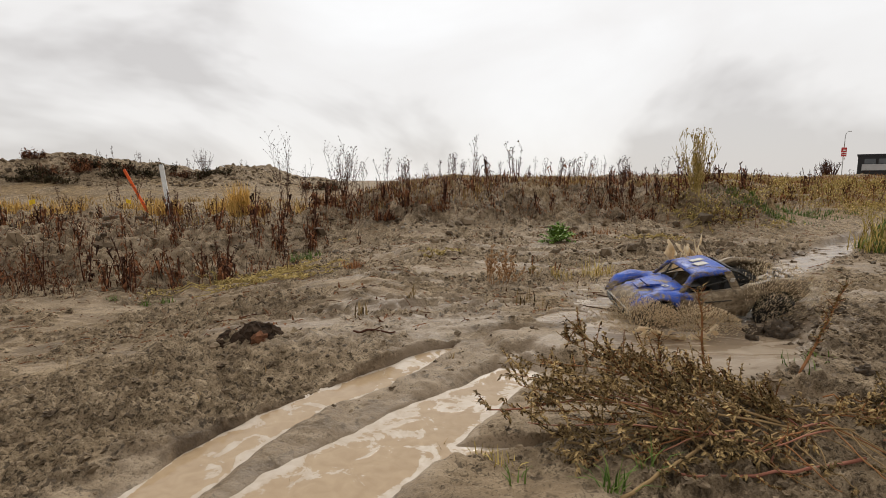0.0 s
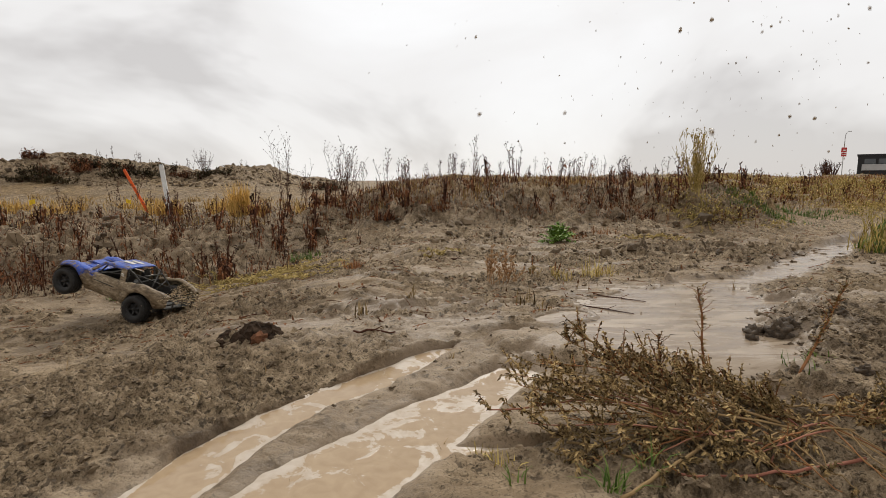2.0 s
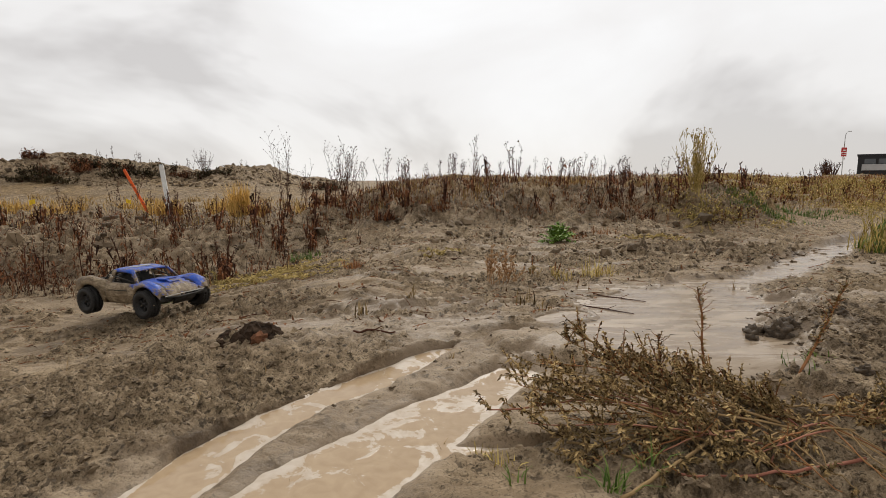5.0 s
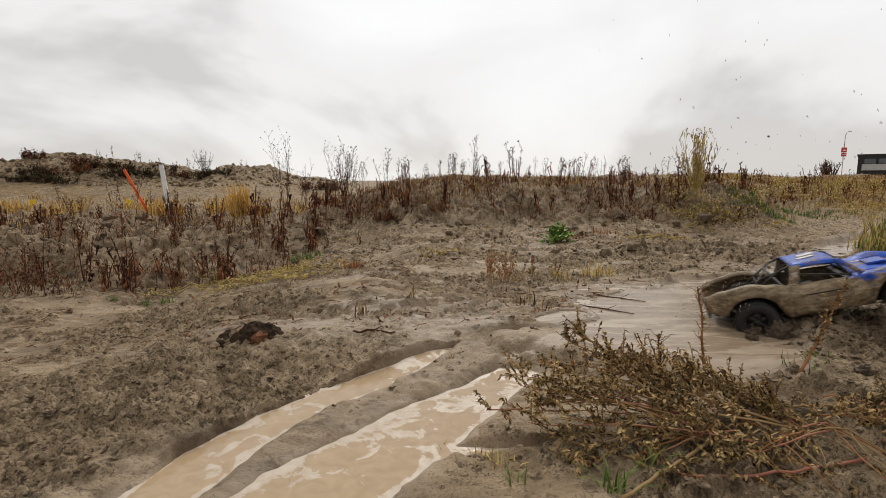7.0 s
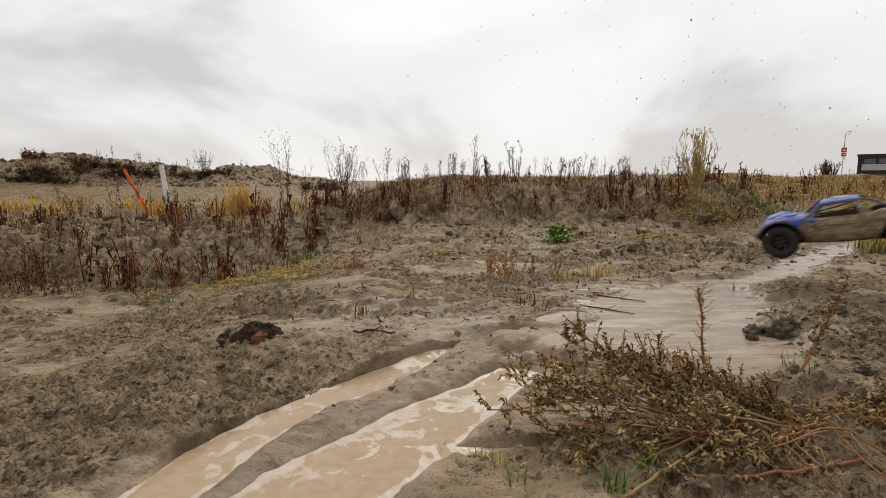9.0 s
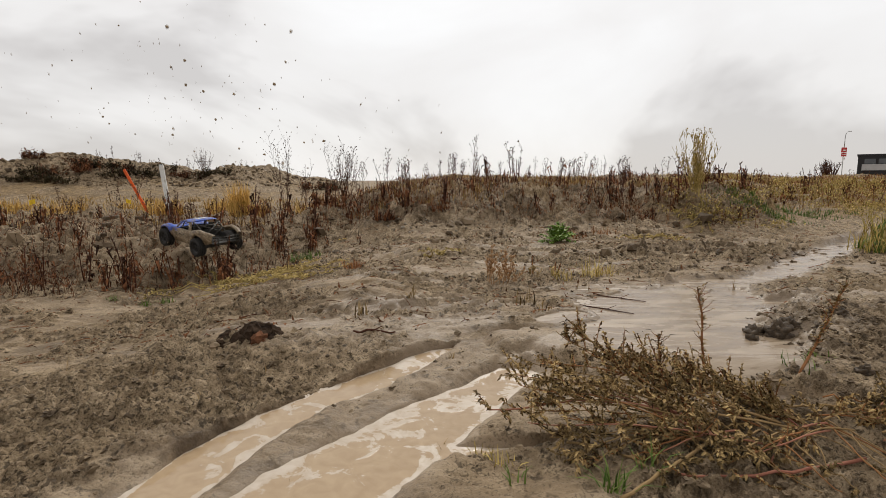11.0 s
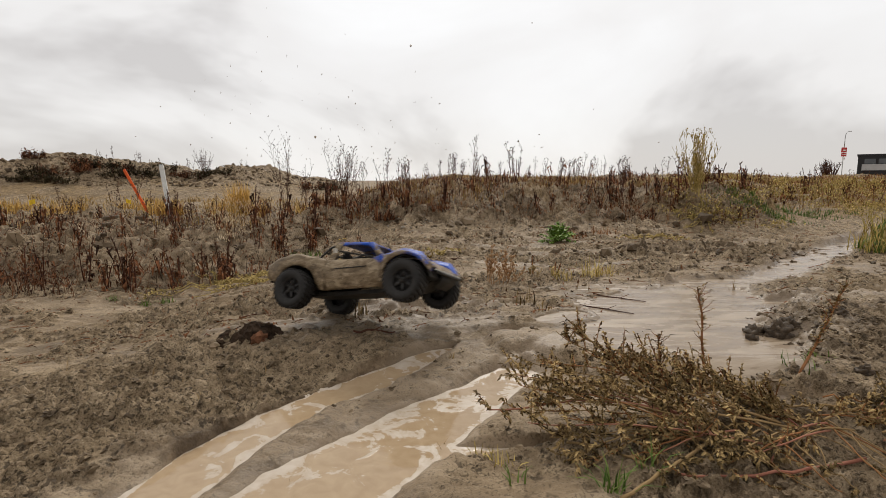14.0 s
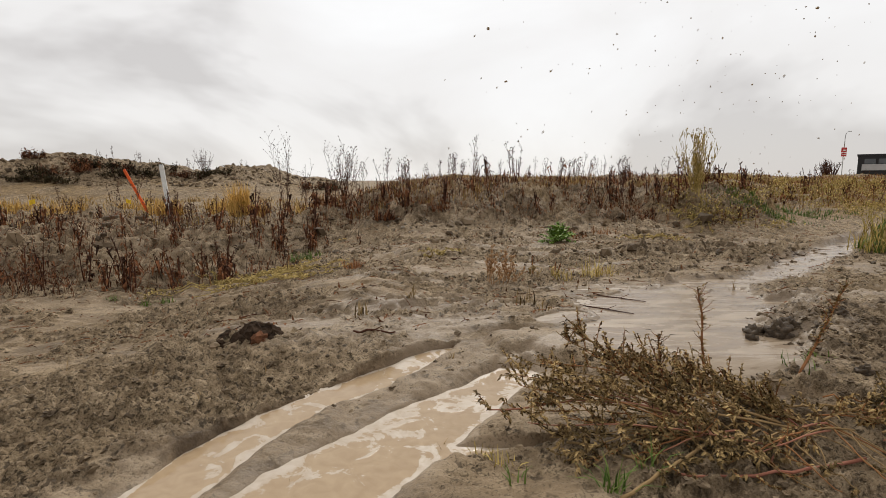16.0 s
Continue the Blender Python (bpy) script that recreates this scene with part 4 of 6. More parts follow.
def away(a, tilt):
    return Vector((math.cos(a) * math.sin(tilt), math.sin(a) * math.sin(tilt), math.cos(tilt)))


def dock(height, seed, stem_mat=STEM_DARK, leaf_mat=LEAF_DEAD, group="dead weeds on the bank"):
    """A dead upright weed with hanging leaves and a seeding top."""
    r = random.Random(seed)
    w = thing("dead_weed", "dead dark red-brown weed with withered hanging leaves", "weed", group)
    stem, leaves, seeds = Shape(), Shape(), Shape()
    for k in range(r.choice((1, 2, 2, 3))):
        h = height * r.uniform(0.6, 1.0)
        pts = bend((r.uniform(-0.02, 0.02), r.uniform(-0.02, 0.02), -0.02), away(r.uniform(0, 6.3), r.uniform(0.02, 0.2)), h, 7, 0, 0.09, r)
        stem = Shape()
        stem.tube(pts, 0.0055, 0.0022, 5)
        for i in range(int(h * 46)):
            q = r.uniform(0.05, 0.85)
            p = pts[int(q * 7)].lerp(pts[int(q * 7) + 1], q * 7 % 1)
            a = r.uniform(0, 6.3)
            leaves.leaf(p, (math.cos(a), math.sin(a), r.uniform(-1.6, 0.1)), (0, 0, 1), r.uniform(0.04, 0.10), r.uniform(0.012, 0.028), r.uniform(0.5, 1.6))
        for i in range(int(h * 9)):
            q = r.uniform(0.45, 0.98)
            p = pts[int(q * 7)].lerp(pts[min(7, int(q * 7) + 1)], q * 7 % 1)
            tw = bend(p, away(r.uniform(0, 6.3), r.uniform(0.3, 0.8)), r.uniform(0.03, 0.1) * (1.15 - q), 3, -0.1, 0.15, r)
            stem.tube(tw, 0.0014, 0.0008, 3, False)
            for j in range(5):
                seeds.bead(tw[1].lerp(tw[3], j / 4) + Vector((r.uniform(-1, 1), r.uniform(-1, 1), r.uniform(-1, 1))) * 0.004, r.uniform(0.002, 0.0045), 1.3)
        for i in range(int(height * 40)):
            q = r.uniform(0.72, 1.0)
            p = pts[5].lerp(pts[7], (q - 0.72) / 0.28)
            seeds.bead(p + Vector((r.uniform(-1, 1), r.uniform(-1, 1), r.uniform(-1, 1))) * 0.007, r.uniform(0.002, 0.0045), 1.4)
        part("stem", stem, stem_mat, w)
    part("leaves", leaves, leaf_mat, w, kind="stuff")
    part("seed_head", seeds, SEED_DARK, w, kind="stuff")
    return w


def branchy(height, seed, stem_mat=STEM_DARK, tip_mat=SEED_DARK, spread=0.5, count=9, name="branching_weed", label="tall thin branching dry weed with small seed heads", leafy=None):
    """A thin weed that branches upward into fine seed-tipped twigs."""
    r = random.Random(seed)
    w = thing(name, label, "weed", "tall weeds on the skyline")
    seeds, leaves = Shape(), Shape()
    for k in range(count):
        stem = Shape()
        h = height * r.uniform(0.6, 1.0)
        pts = bend((r.uniform(-0.03, 0.03), r.uniform(-0.03, 0.03), -0.02), away(r.uniform(0, 6.3), r.uniform(0.0, spread)), h, 8, -0.25, 0.08, r)
        stem.tube(pts, 0.0028, 0.0012, 4, False)
        for i in range(int(8 + h * 8)):
            q = r.uniform(0.12 if leafy else 0.35, 0.99)
            p = pts[int(q * 8)].lerp(pts[min(8, int(q * 8) + 1)], q * 8 % 1)
            tw = bend(p, away(r.uniform(0, 6.3), r.uniform(0.2, 0.75)), h * r.uniform(0.06, 0.2), 3, -0.1, 0.12, r)
            stem.tube(tw, 0.0013, 0.0008, 3, False)
            for j in range(4):
                seeds.bead(tw[3] + Vector((r.uniform(-1, 1), r.uniform(-1, 1), r.uniform(-1.2, 0.6))) * 0.006, r.uniform(0.002, 0.005), 1.5, away(r.uniform(0, 6), 0.6))
            if leafy:
                for j in range(4):
                    leaves.leaf(tw[r.randint(0, 3)], away(r.uniform(0, 6.3), r.uniform(0.1, 0.9)), (0, 0, 1), r.uniform(0.025, 0.055), r.uniform(0.005, 0.009))
        part("stem", stem, stem_mat, w)
    part("seed_head", seeds, tip_mat, w, kind="stuff")
    if leafy:
        part("leaves", leaves, leafy, w, "yellow-green narrow leaves", kind="stuff")
    return w


def blades(s, x, y, z, n, height, width, lean=0.6, r=rng, radius=0.05):
    """Curved grass blades growing out of one spot."""
    for _ in range(n):
        a, h = r.uniform(0, 6.3), height * r.uniform(0.45, 1.0)
        t = r.uniform(0.05, lean)
        b, rr = r.uniform(0, 6.3), radius * math.sqrt(r.random())
        p0 = Vector((x + rr * math.cos(b), y + rr * math.sin(b), z - 0.01))
        d = away(a, t)
        side = Vector((-math.sin(a), math.cos(a), 0)) * width * 0.5
        p1 = p0 + d * h * 0.55
        d2 = (d + Vector((math.cos(a), math.sin(a), -0.7)) * t).normalized()
        p2 = p1 + d2 * h * 0.45
        s.add([p0 - side, p0 + side, p1 + side * 0.8, p1 - side * 0.8, p2], [(0, 1, 2, 3), (3, 2, 4)])


def tuft(x, y, n, height, material, label, radius=0.05, lean=0.7, width=0.004, group="grass tufts", seed=0):
    s = Shape()
    blades(s, 0, 0, 0, n, height, width, lean, random.Random(seed + int(x * 977 + y * 313)), radius)
    ob = single("grass_tuft", s, material, label, "grass", group)
    ob.matrix_basis = at(x, y)
    return ob


def scatter(makers, places, base_scale=(0.8, 1.2)):
    """Plants of a few kinds set out at many places."""
    used = set()
    for i, (x, y) in enumerate(places):
        k = rng.randrange(len(makers))
        ob = makers[k]
        m = at(x, y, turn=rng.uniform(0, 360), lean=rng.uniform(-5, 5))
        if k in used:
            ob = copy_thing(makers[k], m)
        else:
            used.add(k)
            ob.matrix_basis = m
        f = rng.uniform(*base_scale)
        ob.scale = (f, f, f)


def lay_out(n, x_of, y0, y1, keep=None):
    out = []
    while len(out) < n:
        y = rng.uniform(y0, y1)
        a, b = x_of(y)
        x = rng.uniform(a, b)
        if keep is None or keep(x, y):
            out.append((x, y))
    return out


clump = lambda x, y: sample(CLUMPS, x, y) > rng.uniform(-0.6, 0.5)
docks = [dock(h, 10 + i) for i, h in enumerate((0.26, 0.3, 0.34, 0.22, 0.38, 0.3, 0.42, 0.24))]
scatter(docks, lay_out(46, lambda y: (-0.98 * y, -0.31 * y), 4.2, 6.8, clump) + lay_out(40, lambda y: (-0.96 * y, -0.42 * y), 3.2, 4.4) + lay_out(30, lambda y: (0.6 * y, 0.92 * y), 7.2, 11.5, clump) + lay_out(22, lambda y: (-0.32 * y, -0.1 * y), 4.3, 6.0, clump)
        + lay_out(80, lambda y: (-0.22 * y, 0.60 * y), 4.9, 7.2, clump), (0.4, 1.3))
weeds = [branchy(h, 40 + i, spread=0.35, count=c) for i, (h, c) in enumerate(((0.55, 2), (0.45, 3), (0.62, 2), (0.42, 4), (0.5, 1)))]
scatter(weeds, lay_out(16, lambda y: (0.55 * y, 0.95 * y), 8.0, 13.0) + lay_out(60, lambda y: (-0.2 * y, 0.60 * y), 5.3, 8.5, clump) + lay_out(14, lambda y: (-0.85 * y, -0.3 * y), 4.2, 7)
        + lay_out(16, lambda y: (-0.72 * y, -0.38 * y), 13.2, 15.5), (0.7, 1.15))

# plants that stand apart
for x, y, h, c, s in ((-1.95, 6.3, 1.15, 6, 0.13), (-1.22, 6.3, 0.78, 22, 0.6), (0.36, 5.7, 0.62, 4, 0.15), (-6.3, 13.6, 0.75, 22, 0.6), (-1.75, 6.5, 0.7, 6, 0.25)):
    ob = branchy(h, int(h * 1000 + c), spread=s, count=c, name="bare_shrub" if c > 9 else "branching_weed", label="leafless grey-brown shrub of fine upright twigs" if c > 9 else "tall thin branching dry weed with small seed heads")
    ob.matrix_basis = at(x, y)
ob = branchy(0.68, 77, VINE, VINE, 0.42, 24, "tall_green_weed", "tall yellow-green leafy weed rising above the bank", GRASS_OLIVE)
ob.matrix_basis = at(2.6, 5.25)
for x, y, h, sd in ((0.28, 2.45, 0.21, 3), (0.34, 2.48, 0.19, 4), (0.22, 2.42, 0.17, 5)):
    ob = branchy(h, 300 + sd, OCHRE_TWIG, OCHRE_TWIG, 1.0, 5, "rusty_weed", "sparse pale orange-brown dry weed in the mud")
    ob.matrix_basis = at(x, y)
for x, y, h, sd in ((0.49, 2.66, 0.2, 6), (0.62, 2.74, 0.12, 8)):
    ob = dock(h, 320 + sd, RUST_TWIG, LEAF_OCHRE, "single weeds in the mud")
    ob.matrix_basis = at(x, y)

# low dead stalks and litter among the weeds
s = Shape()
for x, y in lay_out(1500, lambda y: (-0.3 * y, 0.62 * y), 4.75, 8.0, clump) + lay_out(620, lambda y: (-1.0 * y, -0.3 * y), 3.2, 6.2, clump) + lay_out(200, lambda y: (-1.0 * y, -0.74 * y), 3.0, 4.0):
    z = ground_z(x, y)
    pts = bend((x, y, z - 0.01), away(rng.uniform(0, 6.3), rng.uniform(0.05, 0.6)), rng.uniform(0.05, 0.17), 3, 0, 0.2)
    s.tube(pts, 0.0028, 0.0012, 3, False)
    for k in range(3):
        s.leaf(pts[rng.randint(0, 3)], away(rng.uniform(0, 6.3), rng.uniform(0.8, 2.4)), (0, 0, 1), rng.uniform(0.025, 0.07), rng.uniform(0.006, 0.016), 0.9)
single("dead_undergrowth", s, LEAF_DEAD, "dense dead reddish-brown stalks and leaf litter", "undergrowth", kind="stuff")
s = Shape()
for x, y in lay_out(1900, lambda y: (-0.26 * y, 0.62 * y), 4.9, 9.5, clump):
    blades(s, x, y, ground_z(x, y), 6, 0.10, 0.004, 0.8, rng, 0.05)
for x, y in lay_out(1300, lambda y: (0.45 * y, 1.0 * y), 7.0, 17.0, clump):
    blades(s, x, y, ground_z(x, y), 7, 0.15, 0.003 + 0.0007 * y, 1.0, rng, 0.15)
single("rusty_undergrowth", s, RUST_TWIG, "rust-coloured dry grass among the weeds", "undergrowth", kind="stuff")
s = Shape()
for x, y in lay_out(650, lambda y: (-0.98 * y, 0.3 * y), 5.0, 11.0, lambda x, y: sample(CLUMPS, x, y) > rng.uniform(0.0, 0.5)):
    blades(s, x, y, ground_z(x, y), 7, 0.16 if y < 8 else 0.2, 0.0025 + 0.0008 * y, 0.8, rng, 0.12)
for x, y in lay_out(2000, lambda y: (0.4 * y, 1.05 * y), 6.4, 26.0, lambda x, y: sample(CLUMPS, x * 0.5, y * 0.5) > rng.uniform(-0.3, 0.4)):
    blades(s, x, y, ground_z(x, y), 8, 0.13, 0.002 + 0.0009 * y, 1.1, rng, 0.25)
single("dry_grass", s, GRASS_STRAW, "pale yellow dry grass on the level ground", "grass", kind="stuff")
s = Shape()
for x, y in [(2.35 + rng.gauss(0, 0.12), 5.05 + rng.gauss(0, 0.1)) for _ in range(5)] + [(2.8 + rng.gauss(0, 0.2), 5.1 + rng.gauss(0, 0.1)) for _ in range(12)] + lay_out(400, lambda y: (0.44 * y, 1.0 * y), 4.75, 14.0, lambda x, y: x > 2.0 + 0.12 * (y - 4.6) and (y > 6.8 or x < 3.3 or x > 4.9) and clump(x, y)):
    z = ground_z(x, y)
    k = 0.6 + 0.08 * y
    for _ in range(26):
        c = Vector((x + rng.gauss(0, 0.09 * k), y + rng.gauss(0, 0.07 * k), z + abs(rng.gauss(0, 0.04 * k))))
        s.leaf(c, away(rng.uniform(0, 6.3), rng.uniform(0.3, 1.7)), (0, 0, 1), rng.uniform(0.03, 0.06) * k, rng.uniform(0.008, 0.02) * k, 0.8)
    blades(s, x, y, z, 4, 0.10 * k, 0.004 * k, 1.0, rng, 0.1)
single("low_yellow_weeds", s, GRASS_OLIVE, "low mats of yellow-green weeds beside the track", "weeds", kind="stuff")
s = Shape()
for x, y in [(3.3 + rng.gauss(0, 0.22), 5.35 + rng.gauss(0, 0.12)) for _ in range(150)] + [(4.2 + rng.gauss(0, 0.4), 6.3 + rng.gauss(0, 0.2)) for _ in range(150)] + [(7.5 + rng.gauss(0, 1.0), 9.5 + rng.gauss(0, 0.6)) for _ in range(120)]:
    blades(s, x, y, ground_z(x, y), 7, 0.09, 0.006, 0.9, rng, 0.07)
single("green_grass", s, GRASS_GREEN, "patches of fresh green grass", "grass", kind="stuff")

for x, y, n, h, rad in ((-3.75, 6.9, 120, 0.26, 0.22), (-2.75, 6.9, 190, 0.46, 0.14), (-2.5, 6.8, 110, 0.32, 0.18), (-3.15, 7.2, 80, 0.22, 0.2), (-4.9, 6.4, 90, 0.2, 0.25), (-5.6, 7.6, 80, 0.22, 0.3), (-6.3, 7.4, 80, 0.2, 0.3), (-4.4, 7.8, 90, 0.26, 0.3), (-3.5, 8.2, 80, 0.24, 0.3), (-5.0, 8.4, 70, 0.24, 0.3), (-7.2, 8.6, 80, 0.26, 0.35), (-2.0, 7.4, 80, 0.2, 0.25), (-1.4, 7.0, 70, 0.16, 0.2)):
    tuft(x, y, n * 2, h * 1.15, GRASS_GOLD, "tuft of pale golden dry grass", rad, 0.5, 0.009)
for x, y, n, h, rad in ((2.86, 3.36, 210, 0.17, 0.13), (3.05, 3.45, 230, 0.20, 0.15), (3.2, 3.3, 160, 0.18, 0.15), (3.35, 3.75, 160, 0.24, 0.18)):
    tuft(x, y, n // 2, h, GRASS_OLIVE, "thick yellow-green grass clump at the water's edge", rad, 0.6, 0.007)
    tuft(x + 0.03, y - 0.02, n // 2, h * 0.85, GRASS_GREEN, "thick green grass clump at the water's edge", rad, 0.6, 0.007)
for x, y, n, h, rad in ((-0.31, 1.88, 26, 0.085, 0.03), (0.33, 1.98, 24, 0.09, 0.04), (0.38, 1.9, 20, 0.07, 0.04), (0.62, 2.62, 40, 0.10, 0.06), (0.79, 2.65, 50, 0.13, 0.06), (0.9, 2.7, 30, 0.10, 0.05), (-0.13, 2.02, 6, 0.10, 0.01), (0.03, 1.5, 7, 0.05, 0.01), (1.33, 2.28, 7, 0.08, 0.02), (0.62, 2.3, 10, 0.06, 0.05)):
    tuft(x, y, n, h, GRASS_OLIVE if y > 2.5 else LEAF_OLIVE, "small muddy grass tuft in the track", rad, 1.0, 0.0045)
for x, y, n, h, rad in ((0.30, 0.83, 26, 0.10, 0.02), (0.98, 1.34, 22, 0.06, 0.05), (1.05, 1.37, 16, 0.05, 0.04), (-1.12, 4.0, 130, 0.12, 0.10), (-1.0, 3.95, 70, 0.10, 0.07), (-1.73, 2.9, 40, 0.06, 0.04), (-1.62, 2.92, 40, 0.06, 0.04), (0.38, 0.88, 14, 0.08, 0.02), (0.13, 0.86, 8, 0.06, 0.02), (-2.0, 3.0, 24, 0.06, 0.04)):
    tuft(x, y, n, h, GRASS_GREEN, "small tuft of fresh green grass", rad, 0.8, 0.004)
for x, y, n, h in ((-0.72, 1.35, 3, 0.07), (-0.85, 1.42, 3, 0.06), (-0.52, 1.42, 4, 0.06), (-0.9, 1.62, 2, 0.07), (-1.15, 1.5, 3, 0.07), (-0.6, 1.2, 3, 0.045), (-0.28, 1.5, 2, 0.05), (-0.48, 1.7, 2, 0.05), (-0.3, 0.9, 3, 0.09), (0.0, 1.02, 3, 0.06)):
    tuft(x, y, n, h, STEM_STRAW, "a few thin grass blades poking from mud", 0.008, 0.9, 0.0025)


def leafy_plant(x, y):
    """A bushy rosette of broad lobed green leaves."""
    p = thing("green_leafy_plant", "bright green leafy plant growing in the mud", "plant")
    r = random.Random(9)
    stems, lf = Shape(), Shape()
    for k in range(34):
        a, t = r.uniform(0, 6.3), r.uniform(0.1, 1.4)
        pts = bend((0, 0, -0.01), away(a, t), r.uniform(0.07, 0.15), 4, 0.3, 0.08, r)
        stems.tube(pts, 0.003, 0.0015, 4, False)
        for i in range(10):
            q = r.uniform(0.3, 1)
            c = pts[int(q * 3.99)].lerp(pts[min(4, int(q * 3.99) + 1)], q * 3.99 % 1)
            lf.leaf(c, away(a + r.uniform(-1.2, 1.2), t + r.uniform(-0.3, 0.5)), (0, 0, 1), r.uniform(0.03, 0.05), r.uniform(0.024, 0.04), 0.9)
    part("stalk", stems, GRASS_GREEN, p, kind="stuff")
    part("leaves", lf, LEAF_GREEN, p, kind="stuff")
    p.matrix_basis = at(x, y)


leafy_plant(0.90, 3.95)


def trailing(x, y, seed, reach, count):
    """A yellowed plant sprawling over the bank."""
    p = thing("trailing_weed", "sprawling yellow-green trailing weed on the bank", "weed", "trailing weeds")
    r = random.Random(seed)
    stems, lf = Shape(), Shape()
    for k in range(count):
        a = r.uniform(0, 6.3)
        pts, cx, cy = [], x, y
        for i in range(9):
            pts.append(Vector((cx, cy, ground_z(cx, cy) + r.uniform(0.008, 0.035))))
            a += r.uniform(-0.35, 0.35)
            cx, cy = cx + reach / 9 * math.cos(a), cy + reach / 9 * math.sin(a) * 0.8
        stems = Shape()
        stems.tube(pts, 0.0036, 0.002, 5, False)
        part("runner", stems, VINE, p)
        for i in range(34):
            q = r.uniform(0.15, 0.99) * 8
            c = pts[int(q)].lerp(pts[int(q) + 1], q % 1)
            lf.leaf(c, away(r.uniform(0, 6.3), r.uniform(0.5, 1.6)), (0, 0, 1), r.uniform(0.015, 0.032), r.uniform(0.008, 0.015), 0.6)
    part("leaves", lf, VINE, p, kind="stuff")


trailing(-1.45, 3.3, 1, 0.6, 14)
trailing(-1.03, 3.08, 2, 0.55, 14)
trailing(-1.2, 3.35, 3, 0.5, 10)
trailing(1.7, 4.1, 4, 0.35, 8)
trailing(2.6, 4.9, 5, 0.5, 9)
trailing(-0.02, 3.3, 6, 0.2, 5)

# broken stalks, dead leaves and dark crumbs strewn over the mud
s = Shape()
for x, y in lay_out(2200, lambda y: (-0.95 * y, 0.62 * y), 3.6, 6.0) + lay_out(2600, lambda y: (-0.95 * y, 0.8 * y), 1.7, 5.4, lambda x, y: sample(GW, x, y) < 0.75 or rng.random() < 0.12):
    p = Vector((x, y, ground_z(x, y) + 0.004))
    if rng.random() < 0.35:
        q = Vector((x + rng.gauss(0, 0.035), y + rng.gauss(0, 0.02), 0))
        q.z = ground_z(q.x, q.y) + 0.006
        s.tube([p, p.lerp(q, 0.5) + Vector((0, 0, 0.003)), q], 0.0018, 0.0012, 3, False)
    else:
        s.leaf(p, away(rng.uniform(0, 6.3), rng.uniform(1.0, 1.7)), (0, 0, 1), rng.uniform(0.012, 0.04), rng.uniform(0.005, 0.014), rng.uniform(-1.2, 1.2))
single("plant_litter", s, LEAF_DEAD, "dead leaves and broken stalks strewn over mud", "litter", kind="stuff")

for x, y, n, h, rad, mat, label in ((-0.55, 4.75, 160, 0.15, 0.10, LEAF_DEAD, "dark clump of dead leaves on the bank"), (-1.35, 6.0, 260, 0.3, 0.2, RUST_TWIG, "mop of pinkish-brown dry grass on the bank"),
                                    (-1.15, 5.8, 200, 0.26, 0.18, LEAF_DEAD, "dark clump of dead stalks on the bank"), (-0.02, 4.9, 140, 0.13, 0.1, LEAF_DEAD, "dark clump of dead leaves on the bank"),
                                    (1.75, 3.55, 70, 0.07, 0.12, RUST_TWIG, "low rusty dead leaves on the mud heap"), (1.5, 3.6, 60, 0.06, 0.1, GRASS_OLIVE, "low yellowed grass on the mud heap"),
                                    (-0.55, 3.05, 50, 0.07, 0.06, RUST_TWIG, "small rusty dead plant on the bank"), (-0.12, 3.25, 60, 0.07, 0.09, LEAF_OCHRE, "small withered yellow plant on the bank"),
                                    (1.1, 4.35, 90, 0.10, 0.15, RUST_TWIG, "rusty dead plant at the foot of the bank"), (1.4, 4.5, 90, 0.10, 0.15, RUST_TWIG, "rusty dead plant at the foot of the bank"),
                                    (0.12, 0.92, 26, 0.05, 0.025, GRASS_OLIVE, "small yellowish seedling by the water"), (0.08, 0.96, 20, 0.04, 0.02, VINE, "small yellowish seedling by the water")):
    tuft(x, y, n, h, mat, label, rad, 1.1, 0.007 if y > 2 else 0.003, "dead clumps")

